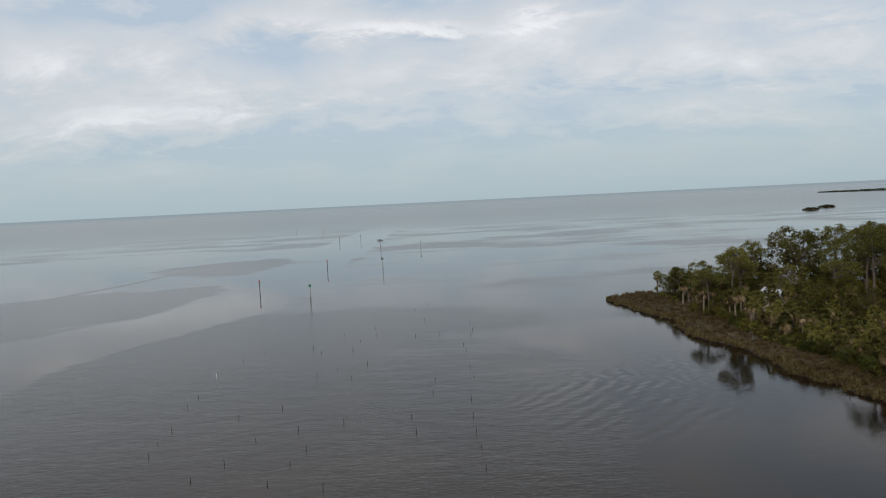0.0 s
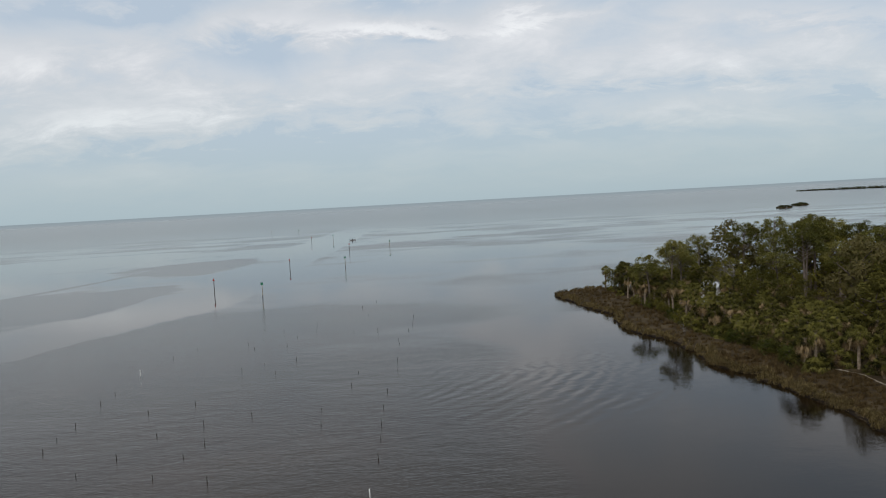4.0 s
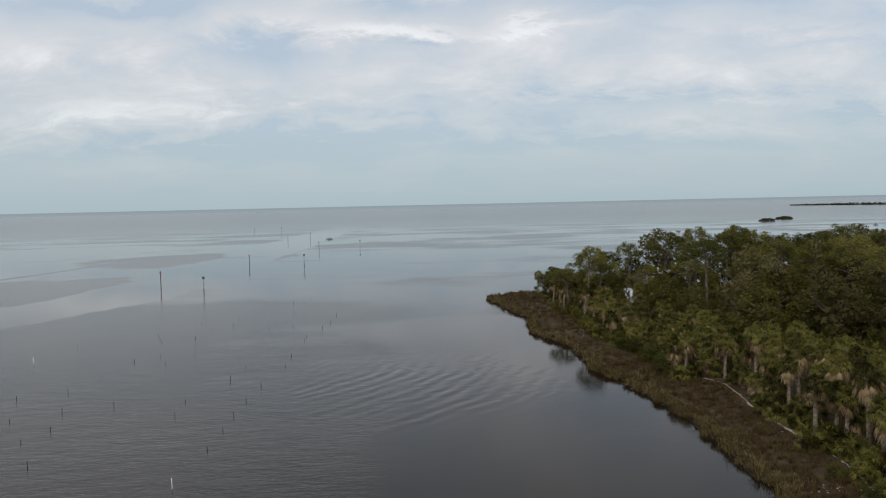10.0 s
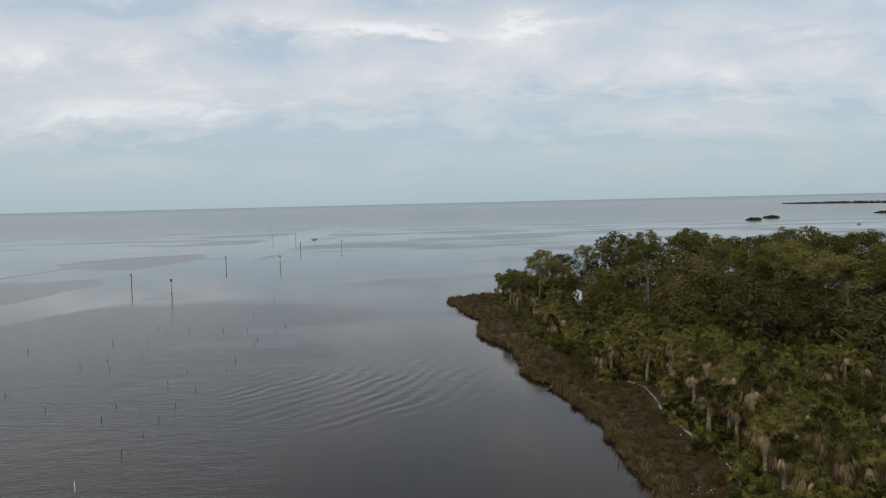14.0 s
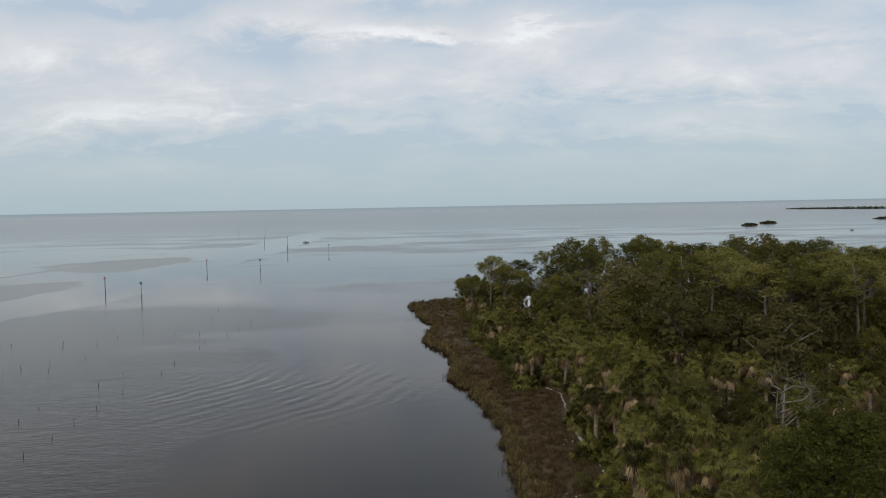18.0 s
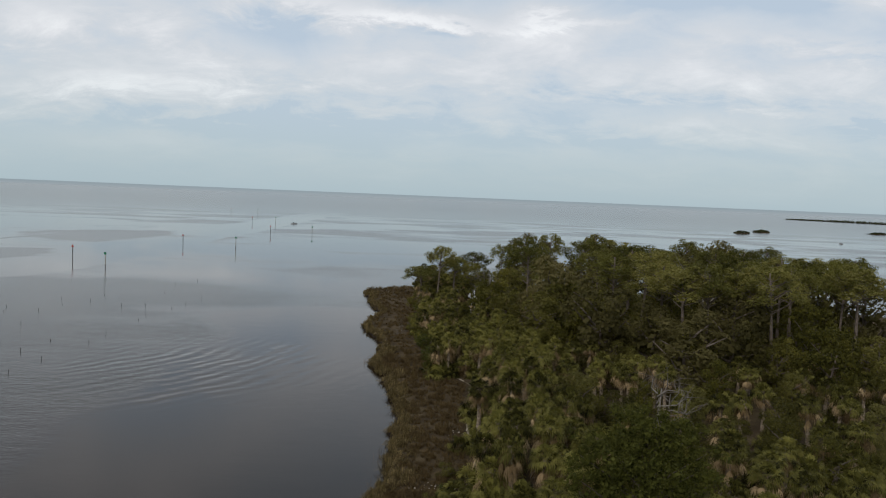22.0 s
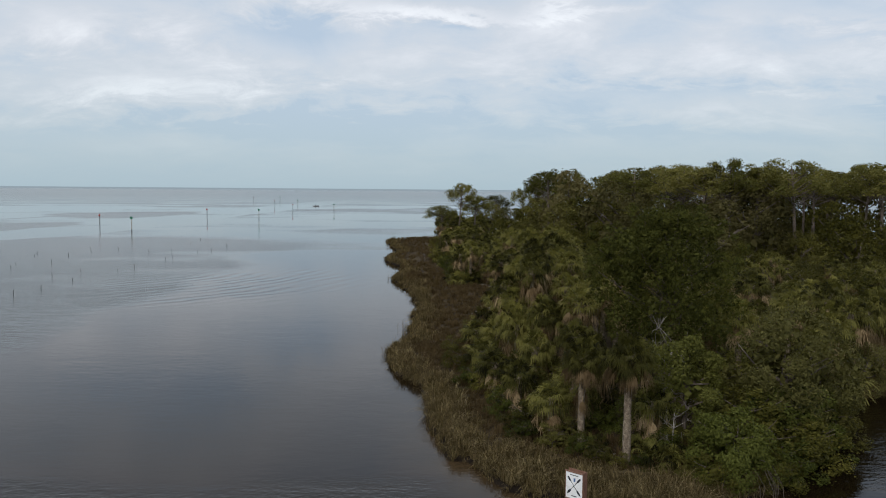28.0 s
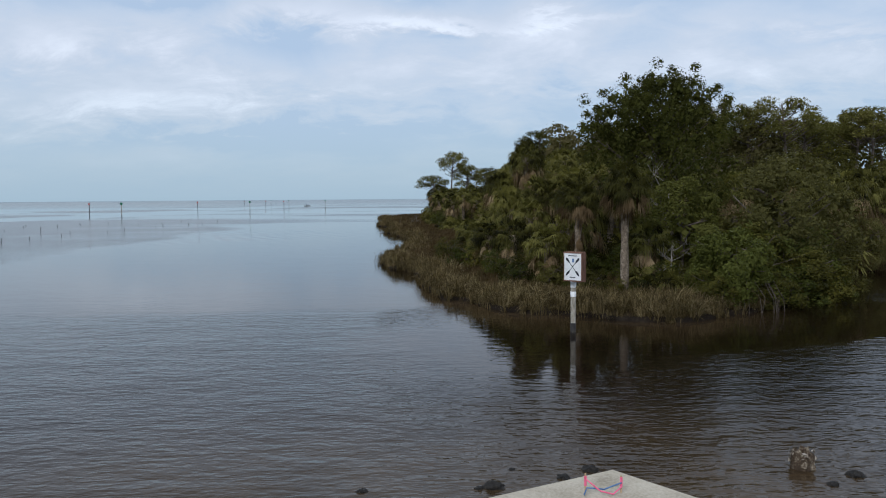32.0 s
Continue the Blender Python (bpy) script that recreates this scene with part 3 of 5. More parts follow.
near_x, near_y = np.arange(-130, 132, 2.0), np.arange(-40, 262, 2.0)
wx = np.concatenate([[-5200, -2500, -1200, -600, -300], near_x, [300, 600, 1200, 2500, 5200]])
wy = np.concatenate([[-3000, -1000, -300], near_y, [400, 800, 1600, 3000, 5200]])
water_me = grid_mesh("water", wx, wy, lambda X, Y: np.zeros_like(X), M_WATER)
X, Y = np.meshgrid(wx, wy)
deep = np.clip(1.0 + edge_distance(COAST, X, Y) / 4.0, 0, 1) ** 1.2 * 0.75 * np.clip((17 - X) / 6.0, 0.0, 1.0) * np.clip((56 - Y) / 14.0, 0.12, 1.0)
deep = np.maximum(deep, np.clip(1.2 - np.hypot((X - 4) * 0.55, Y - 8) / 10.0, 0, 1))
att = water_me.attributes.new("shallow", "FLOAT", "POINT")
att.data.foreach_set("value", deep.ravel().astype(np.float32))
water = tagged(new("water", water_me), "calm grey-brown tidal water with light ripples", "water", kind="structure")


# ---------------------------------------------------------------- plants
def frond(g, rng, az, el, reach, blade, n=18, droop=0.25, origin=(0, 0, 0), closed=1.0, wide=1.0):
    """One fan leaf: a stalk and a fan of narrow folded leaflets."""
    d = np.array((math.cos(az) * math.cos(el), math.sin(az) * math.cos(el), math.sin(el)))
    side = np.array((-math.sin(az), math.cos(az), 0.0))
    top = np.cross(d, side)
    o = np.array(origin, float)
    hub = o + d * reach + np.array((0, 0, -0.10 * reach * math.cos(el)))
    g.add([o + side * 0.022, o - side * 0.022, hub - side * 0.014, hub + side * 0.014], [(0, 1, 2, 3)])
    v, f = [hub], []
    for k in range(n):
        a = (k / (n - 1) - 0.5) * 2
        th = a * 1.75 * closed
        ln = blade * (1.0 - 0.32 * abs(a) ** 1.5) * rng.uniform(0.88, 1.08)
        out = d * math.cos(th) + side * math.sin(th) - top * (0.35 * abs(a) + 0.12 * rng.normal())
        out /= np.linalg.norm(out)
        across = np.cross(out, top)
        across /= np.linalg.norm(across) + 1e-9
        w = (0.030 + 0.012 * rng.random()) * wide
        m1 = hub + out * ln * 0.55 + np.array((0, 0, -droop * 0.18 * ln))
        tip = hub + out * ln * 0.93 + np.array((0, 0, -droop * ln * rng.uniform(0.6, 1.3)))
        i = len(v)
        v += [m1 + across * w, tip, m1 - across * w]
        f += [(0, i, i + 1, i + 2)]
    g.add(v, f)


def palm_crown(seed, fronds=34, reach=0.75, blade=0.85):
    rng = np.random.default_rng(seed)
    g = Geo()
    for i in range(fronds):
        u = (i + 0.5) / fronds
        el = math.asin(1 - 1.30 * u) + math.radians(rng.normal() * 8)
        frond(g, rng, i * 2.399963 + rng.normal() * 0.2, el, reach * rng.uniform(0.75, 1.2), blade * rng.uniform(0.85, 1.15), 13, 0.30 + 0.85 * u, (0, 0, 0.05 * (1 - u)), 1.0, 1.0)
    return g


def palm_skirt(seed, n=15, blade=0.8, deep=0.0):
    rng = np.random.default_rng(seed)
    g = Geo()
    for i in range(n):
        ring = i % 3 < 2
        el = math.radians(rng.uniform(-55, -22) if ring else rng.uniform(-80, -45))
        frond(g, rng, i * 2.399963 + rng.normal() * 0.4, el, rng.uniform(0.65, 1.05), blade * rng.uniform(0.55, 0.95), 11, 1.05 if ring else 0.60, (0, 0, -0.16 - (0.15 if ring else deep) * rng.random() ** 1.3), rng.uniform(0.34, 0.6), 0.7)
    return g


def palm_trunk(seed, h, lean=0.25, r=0.17, stubs=16):
    rng = np.random.default_rng(seed)
    g = Geo()
    k = 9
    bend = rng.uniform(-1, 1, 2) * lean
    pts, rad = [], []
    for i in range(k):
        u = i / (k - 1)
        pts.append((bend[0] * (u * u - u) * 1.2, bend[1] * (u * u - u) * 1.2, -0.5 + u * (h + 0.5)))
        rad.append(r * (1.25 - 0.35 * u + 0.08 * math.sin(i * 2.1 + seed)) if i else r * 1.5)
    g.tube(pts, rad, 9)
    # stubs of old leaf bases under the crown
    for i in range(stubs):
        a, z = i * 2.4, h - 0.08 - 0.055 * i
        p = np.array((math.cos(a), math.sin(a), 0.0))
        q = np.array((0, 0, z))
        g.tube([q + p * r * 0.7, q + p * r * 1.7 + np.array((0, 0, 0.16))], [0.045, 0.022], 4)
    return g


PALMS = []
for i, h in enumerate((5.0, 3.6, 4.4, 2.6, 6.2)):
    base = thing("cabbage_palm", "green fan-leaved cabbage palm with brown dead fronds below", "palm", "cabbage palms of the point")
    part("trunk", palm_trunk(10 + i, h), M_BOOT, base, "rough grey-brown trunk", True)
    cr = part("crown", palm_crown(20 + i, 54 - 4 * (i % 3), 0.74 + 0.06 * (i % 2), 0.58), M_FROND, base)
    cr.location = (0, 0, h)
    sk = part("dead_fronds", palm_skirt(30 + i, (26, 34, 22, 24, 30)[i], 0.85, (0.8, 1.5, 0.5, 0.9, 1.4)[i]), M_DEAD, base, "dry brown hanging fronds")
    sk.location = (0, 0, h)
    PALMS.append((base, h))
PALM_USED = set()


def place(kinds, used, which, m):
    """Stands the first of a kind itself, then copies."""
    base = kinds[which]
    if which not in used:
        used.add(which)
        base.matrix_basis = m
        return base
    return copy_thing(base, m)


def ground_at(x, y):
    return float(land_height(np.array([x]), np.array([y]))[0])


def put_palm(x, y, top, which, turn=0.0, tilt=0.0):
    """top: height of the crown's heart over the water."""
    z = ground_at(x, y)
    s = (top - z) / PALMS[which][1]
    w = 0.92 + 0.20 * ((x * 7.3 + y * 3.1) % 1.0)
    return place([p[0] for p in PALMS], PALM_USED, which, pose(x, y, z - 0.05, tilt, tilt * 0.5, turn) @ Matrix.Diagonal((w, w, min(1.3, max(0.75, s)), 1)))


def near_palm(x, y, top, seed, turn, fronds=34, dead=14, reach=0.8, blade=0.95, girth=0.165, deep=0.25):
    """A palm close to the landing, with every leaf on its own; deep: how far down the trunk the dead fronds hang."""
    rng = np.random.default_rng(seed)
    z = ground_at(x, y)
    h = top - z
    base = thing("cabbage_palm", "green fan-leaved cabbage palm with brown dead fronds below", "palm", "cabbage palms of the point")
    base.matrix_basis = pose(x, y, z - 0.05, 0, 0, turn)
    trunk = part("trunk", palm_trunk(seed, h, 0.3, girth, 0), M_BOOT, base, "rough grey-brown trunk", True)
    boot = Geo().tube([(girth * 0.6, 0, 0), (girth, 0, 0.09), (girth * 1.5, 0, 0.26)], [0.06, 0.045, 0.015], 5).mesh("leaf_base", M_BOOT)
    for i in range(26):
        ob = new("leaf_base", boot)
        ob.parent = trunk
        ob.matrix_local = pose(0, 0, h - 0.12 - 0.075 * i, 0, 0, i * 137.5)
        tagged(ob)
    for i in range(fronds):
        u = (i + 0.5) / fronds
        g = Geo()
        frond(g, rng, i * 2.399963 + rng.normal() * 0.2, math.asin(1 - 1.26 * u) + math.radians(rng.normal() * 9), reach * rng.uniform(0.6, 1.15), blade * rng.uniform(0.8, 1.15), 22, 0.35 + 0.85 * u, (0, 0, h), 1.1, 0.65)
        part("frond", g, M_FROND, base)
    for i in range(dead):
        g = Geo()
        ring = i % 4 < 3
        frond(g, rng, i * 2.399963 + rng.normal() * 0.4, math.radians(rng.uniform(-44, -14) if ring else rng.uniform(-82, -44)), reach * rng.uniform(0.75, 1.1) if ring else rng.uniform(0.45, 0.8), blade * rng.uniform(0.75, 1.1), 14, 1.0, (0, 0, h - 0.1 - (0.12 if ring else deep) * rng.random()), 0.42, 0.8)
        part("dead_frond", g, M_DEAD, base, "dry brown hanging frond")


def limbs(g, rng, start, h, spread, n, r, rise=(0.2, 0.9)):
    ends = []
    for i in range(n):
        a = i * 2.399963 + rng.normal() * 0.4
        z0 = h * rng.uniform(*rise)
        ln = spread * rng.uniform(0.5, 1.0)
        p0 = np.array(start) + np.array((0, 0, z0))
        p2 = p0 + np.array((math.cos(a) * ln, math.sin(a) * ln, ln * rng.uniform(0.25, 0.9)))
        p1 = (p0 + p2) / 2 + rng.normal(size=3) * 0.12 * ln
        g.tube([p0, p1, p2], [r * 0.5, r * 0.32, r * 0.12], 5, False)
        ends.append(p2)
    return ends


def pine_tree(seed, h, mat=None):
    """A bare trunk under a domed crown of separate rounded tufts with gaps between them."""
    rng = np.random.default_rng(seed)
    t, c = Geo(), Geo()
    b = rng.uniform(-0.8, 0.8, 2)
    pts = [(b[0] * u * u, b[1] * u * u, -0.6 + u * (h * 0.95 + 0.2)) for u in np.linspace(0, 1, 7)]
    t.tube(pts, [0.20 * (1.1 - 0.9 * u) + 0.02 for u in np.linspace(0, 1, 7)], 7)
    base_z, tall, wide = h * rng.uniform(0.72, 0.78), h * 0.20, rng.uniform(2.6, 3.3)
    n = 21
    for i in range(n):
        u = (i + 0.5) / n
        el = math.asin(min(1.0, -0.10 + 1.08 * u))
        a = i * 2.399963 + rng.normal() * 0.35
        r = wide * math.cos(el) * rng.uniform(0.72, 1.08)
        z = base_z + tall * math.sin(el) * rng.uniform(0.88, 1.06)
        tip = np.array((b[0] * 0.8 + math.cos(a) * r, b[1] * 0.8 + math.sin(a) * r, z))
        z0 = max(h * 0.52, z - 0.7 - 0.55 * r)
        root = np.array((b[0] * (z0 / h) ** 2, b[1] * (z0 / h) ** 2, min(z0, h * 0.92)))
        mid = (root + tip) / 2 + rng.normal(size=3) * 0.14 + np.array((0, 0, -0.15))
        t.tube([root, mid, tip], [0.075, 0.05, 0.02], 4, False)
        for k in range(2 if rng.random() < 0.6 else 1):
            s = rng.uniform(0.70, 1.20) * (1.0 if k == 0 else 0.75)
            p = tip if k == 0 else tip + (mid - tip) * 0.5 + rng.normal(size=3) * (0.6, 0.6, 0.45)
            c.leaves(rng, [p], 18, (s * 0.55, s * 0.55, s * 0.46), s * 0.24, 0.55, 0.3, (0, 0, 0.2), 0.6, 0.4)
            c.leaves(rng, [p], int(95 * s), (s * 0.95, s * 0.95, s * 0.78), 0.11, 0.4, 0.3, (0, 0, 0.3), 0.8, 0.5)
            c.needles(rng, p, int(60 * s), (s * 0.78, s * 0.78, s * 0.64), 0.24, 0.14)
    base = thing("slash_pine", "tall slim pine with a bare trunk and an open tufted crown", "pine", "pines of the point")
    part("trunk", t, M_BARK, base, "grey-brown bark", True)
    part("crown", c, mat or M_PINE, base)
    return base


def leafy_tree(seed, h, width, mat, name, label, category, group, lobes=17, per=120, leaf=0.11, low=0.30, flat=0.75, size=(0.13, 0.22)):
    """A trunk with limbs under a crown of uneven leafy lobes."""
    rng = np.random.default_rng(seed)
    t, c = Geo(), Geo()
    b = rng.uniform(-0.5, 0.5, 2)
    t.tube([(b[0] * u * u, b[1] * u * u, -0.5 + u * (h * 0.72)) for u in np.linspace(0, 1, 5)], [0.026 * h * (1.05 - 0.75 * u) for u in np.linspace(0, 1, 5)], 7)
    limbs(t, rng, (0, 0, 0), h * 0.7, width * 0.42, 9, 0.03 * h, (0.35, 0.95))
    mid = low + (1 - low) * 0.42
    heart = np.array((b[0] * 0.4, b[1] * 0.4, h * (mid + 0.02)))
    c.leaves(rng, [heart], 160, (width * 0.27, width * 0.27, h * (1 - low) * 0.30), width * 0.05, 0.6, 0.3, (0, 0, 0), 0.5, 0.5)
    for i in range(lobes):
        a = i * 2.399963 + rng.normal() * 0.4
        zz = low + (1 - low) * (i + 0.5) / lobes
        k = (zz - mid) / ((1.02 - mid) if zz > mid else (mid - low) * 1.25)
        r = width * 0.46 * math.sqrt(max(0.03, 1 - k * k)) * rng.uniform(0.5, 1.0)
        s = width * rng.uniform(*size)
        p = np.array((math.cos(a) * r + b[0] * 0.5, math.sin(a) * r + b[1] * 0.5, h * zz * rng.uniform(0.94, 1.03) - s * flat * 0.6))
        out = (p - heart) / (np.linalg.norm(p - heart) + 1e-6)
        c.leaves(rng, [p], 58, (s * 0.74, s * 0.74, s * flat * 0.74), s * 0.14, 0.6, 0.3, out * 0.8, 0.55, 0.35)
        c.leaves(rng, [p], int(per * rng.uniform(0.8, 1.2)), (s * 1.05, s * 1.05, s * flat * 1.05), leaf, 0.5, 0.4, out * 0.9 + np.array((0, 0, 0.5)), 0.7, 0.35)
        # twigs that break the outline
        for _ in range(2):
            q = p + (out + rng.normal(size=3) * 0.5) * s * 0.7
            c.leaves(rng, [q], int(per * 0.09), (s * 0.42, s * 0.42, s * 0.42), leaf * 0.85, 0.45)
    base = thing(name, label, category, group)
    part("trunk", t, M_BARK, base, "grey-brown bark", True)
    part("crown", c, mat, base)
    return base


def cedar_tree():
    rng = np.random.default_rng(17)
    base = thing("cedar_tree", "tall dark green cedar with an irregular spreading crown", "cedar")
    t, c = Geo(), Geo()
    t.tube([(0, 0, -0.5), (0.2, 0.1, 3.0), (-0.1, 0.2, 6.5), (0.4, 0, 9.5), (0.8, 0, 12.0)], [0.32, 0.25, 0.18, 0.10, 0.04], 9)
    # lobes of the crown: across, height, radius
    for x, z, r in ((-0.5, 12.4, 0.7), (0.3, 12.2, 0.8), (1.1, 11.8, 0.9), (2.1, 11.7, 0.8), (3.0, 11.0, 0.8), (3.6, 10.4, 0.7), (-2.6, 10.6, 0.8), (-1.8, 10.7, 0.9), (-1.7, 11.3, 0.6), (-2.2, 10.2, 0.9), (-1.1, 11.1, 0.9), (0.3, 11.2, 1.1), (1.8, 10.8, 1.1),
                    (-4.2, 9.9, 0.7), (-3.4, 9.6, 0.9), (-4.7, 8.8, 0.8), (-1.8, 9.5, 1.3), (-0.4, 10.1, 1.2), (0.8, 9.5, 1.4), (2.6, 9.3, 1.3), (3.8, 8.9, 0.9), (-3.6, 8.2, 1.2), (-0.8, 8.0, 1.4), (1.6, 7.9, 1.5),
                    (3.4, 7.6, 1.2), (-2.6, 6.9, 1.3), (-1.2, 6.3, 1.4), (0.8, 6.2, 1.5), (2.6, 5.9, 1.3), (-3.6, 6.2, 1.0), (-0.6, 4.9, 1.3), (1.6, 4.6, 1.2)):
        r *= 1.2
        tip = np.array((x, rng.uniform(-1.8, 1.8), z - 0.25))
        root = np.array((0.2, 0.1, max(2.5, z - 2.2 - 0.3 * abs(x))))
        t.tube([root, (root + tip) / 2 + rng.normal(size=3) * 0.25, tip], [0.09, 0.06, 0.02], 5, False)
        for k in range(17):
            p = tip + (root - tip) * 0.55 * rng.random() ** 1.6 + rng.normal(size=3) * r * (0.62, 0.8, 0.60)
            s = r * rng.uniform(0.38, 0.72)
            c.leaves(rng, [p], 80, (s * 0.9, s * 0.9, s * 0.85), 0.072, 0.45, 0.35, (0, 0, 0.2), 0.7)
            c.leaves(rng, [p], 9, (s * 0.6, s * 0.6, s * 0.5), 0.16, 0.6, 0.35)
    part("trunk", t, M_BARK, base, "grey-brown bark", True)
    part("crown", c, M_CEDAR, base)
    return base


def bare_tree(seed, h, spread, mat, name, label):
    rng = np.random.default_rng(seed)
    t, tw = Geo(), Geo()
    t.tube([(0, 0, -0.4), (0.1, 0.05, h * 0.4), (0.15, -0.1, h * 0.8)], [0.10, 0.075, 0.03], 6)
    ends = limbs(t, rng, (0, 0, 0), h * 0.75, spread, 11, 0.09, (0.25, 1.0))
    for e in ends:
        for k in range(7):
            p = e + rng.normal(size=3) * 0.05
            q = p + rng.normal(size=3) * 0.55 * spread * 0.6 + np.array((0, 0, 0.25))
            tw.tube([p, (p + q) / 2 + rng.normal(size=3) * 0.06, q], [0.018, 0.012, 0.005], 3, False)
    base = thing(name, label, "dead tree", "bare trees of the point")
    part("trunk", t, mat, base, "", True)
    tagged(part("brushwood", tw, mat, base), kind="stuff")
    return base


PINES = [pine_tree(50 + i, h) for i, h in enumerate((18.0, 16.0, 20.0, 17.0))]
PINE_H = (18.0, 16.0, 20.0, 17.0)
OAKS = [leafy_tree(70 + i, 8.0, 6.4, m, "broadleaf_tree", lab, "tree", "broadleaf trees of the point", 18, 135, 0.145, 0.14, 0.8)
        for i, (m, lab) in enumerate(((M_OAK, "dense dark green broadleaf tree"), (M_OLIVE, "olive-green broadleaf tree with a rounded crown"), (M_OAK, "dark green oak-like tree with an uneven crown"), (M_OLIVE, "dull olive-green tree standing among palms"), (M_TAN, "brownish half-bare tree among green ones")))]
NEAR_OAKS = [leafy_tree(170 + i, 8.0, 6.2, m, "broadleaf_tree", lab, "tree", "broadleaf trees of the point", 21, 210, 0.108, 0.06, 0.8)
             for i, (m, lab) in enumerate(((M_OAK, "dense dark green broadleaf tree"), (M_OLIVE, "olive-green broadleaf tree with a rounded crown"), (M_BUSH, "grey-green bushy tree among palms")))]
USED_N = set()
BANK = [leafy_tree(97 + i, 2.6, 3.0, m, "bank_shrub", lab, "shrub", "shrubs on the bank", 13, 140, 0.066, 0.03, 0.85)
        for i, (m, lab) in enumerate(((M_BRIGHT, "leafy bright green shrub on the bank"), (M_OAK, "dense dark green shrub on the bank"), (M_OLIVE, "dull olive-green shrub on the bank")))]
USED_BANK = set()
PALMETTOS = []
for i in range(3):
    base = thing("saw_palmetto", "low clump of green fan-leaved palmetto", "palmetto", "palmettos of the point")
    part("leaves", palm_crown(200 + i, 28, 0.55, 0.52), M_FROND, base)
    part("dead_leaves", palm_skirt(210 + i, 7, 0.55), M_DEAD, base, "dry brown leaves")
    PALMETTOS.append(base)
SHRUBS = [leafy_tree(90 + i, 2.6, 3.0, m, "shrub", lab, "shrub", "shrubs of the point", 11, 85, 0.09, 0.06, 0.85)
          for i, (m, lab) in enumerate(((M_BRIGHT, "leafy bright green waterside shrub"), (M_OAK, "dense dark green leafy shrub"), (M_OLIVE, "dull olive-green leafy shrub")))]
CEDAR = cedar_tree()
BARES = [bare_tree(120 + i, 5.0, 1.6, M_GREY, "bare_tree", "leafless grey tree with fine twigs") for i in range(2)]
FRONT = [leafy_tree(130 + i, h, w, m, "waterside_tree", lab, "tree", "waterside trees", cl, 430, 0.078, 0.03, 0.85)
         for i, (h, w, m, cl, lab) in enumerate(((7.0, 7.0, M_BUSH, 30, "bushy grey-green tree leaning over the creek"), (5.6, 4.6, M_LIME, 24, "bushy yellow-green tree behind the palms"), (3.2, 4.4, M_BRIGHT, 22, "leafy bright green bush on the bank")))]
USED_P, USED_O, USED_S, USED_M = set(), set(), set(), set()
for ob, (x, y, turn) in zip(FRONT, ((18.6, 42.5, 0), (12.8, 41.0, 70), (13.6, 35.6, 20))):
    ob.matrix_basis = pose(x, y, ground_at(x, y), 0, 0, turn)

# palms that stand out, as (x, y, height of the crown's heart)
LANDING_PALMS = [(8.9, 37.4, 5.9), (7.0, 39.6, 5.3), (7.6, 45.8, 5.2), (7.0, 52.5, 5.4)]
EDGE_PALMS = [(7.7, 66.7, 6.7), (4.9, 57.8, 5.7), (5.7, 67.4, 6.2), (6.7, 53.2, 5.7), (7.0, 88.4, 6.7), (-0.5, 136.6, 6.2), (1.4, 109.5, 5.7), (2.8, 109.7, 6.7), (7.6, 124.2, 6.2), (5.3, 79.4, 6.7), (7.1, 77.3, 5.7), (5.2, 142.1, 6.7), (3.4, 172.8, 6.2), (7.0, 70.9, 5.4), (2.7, 130.3, 5.4), (7.1, 79.0, 5.8), (6.9, 60.0, 8.9), (4.6, 61.5, 6.2), (7.6, 70.5, 7.2), (8.6, 52.0, 6.6)]
WOOD_PALMS = [(10.0, 59.7, 6.7), (15.2, 157.4, 5.7), (13.2, 125.1, 6.2), (17.1, 104.6, 5.7), (16.8, 91.0, 6.7), (11.7, 88.9, 6.2), (23.7, 93.7, 5.7), (25.9, 95.3, 6.7), (26.9, 70.1, 6.2), (28.1, 63.0, 5.7), (34.0, 66.1, 6.7), (44.8, 83.3, 6.2), (26.0, 78.8, 5.7), (39.2, 69.1, 6.7), (35.1, 106.7, 6.2), (37.6, 102.8, 5.7), (25.2, 57.1, 6.7), (19.5, 72.3, 6.2), (28.4, 57.3, 5.7), (13.1, 120.3, 5.4), (24.0, 48.8, 5.4), (38.6, 71.1, 5.4), (38.2, 86.9, 5.4), (29.8, 78.2, 5.4), (9.6, 61.5, 8.4), (11.2, 65.0, 7.8)]
MAIN_PALMS = LANDING_PALMS + EDGE_PALMS + WOOD_PALMS
for i, (x, y, top) in enumerate(MAIN_PALMS):
    top = top * 0.76 if x < 8 and y > 100 else top
    if i < 4:
        near_palm(x, y, top, 40 + i, 30 * i, 76 - 3 * i, (34, 52, 30, 30)[i], (0.92, 0.80, 0.85, 0.85)[i], (0.66, 0.56, 0.6, 0.6)[i], (0.18, 0.16, 0.165, 0.165)[i], (0.2, 2.0, 0.6, 0.6)[i])
        continue
    which = min(range(5), key=lambda k: abs(PALMS[k][1] - (top - 0.6)) + 0.15 * ((i * 7 + k * 3) % 5))
    put_palm(x, y, top, which, (i * 67) % 360, ((i * 31) % 7) - 3)

CEDAR.matrix_basis = pose(13.6, 48.5, 0.6, 0, 0, 0)
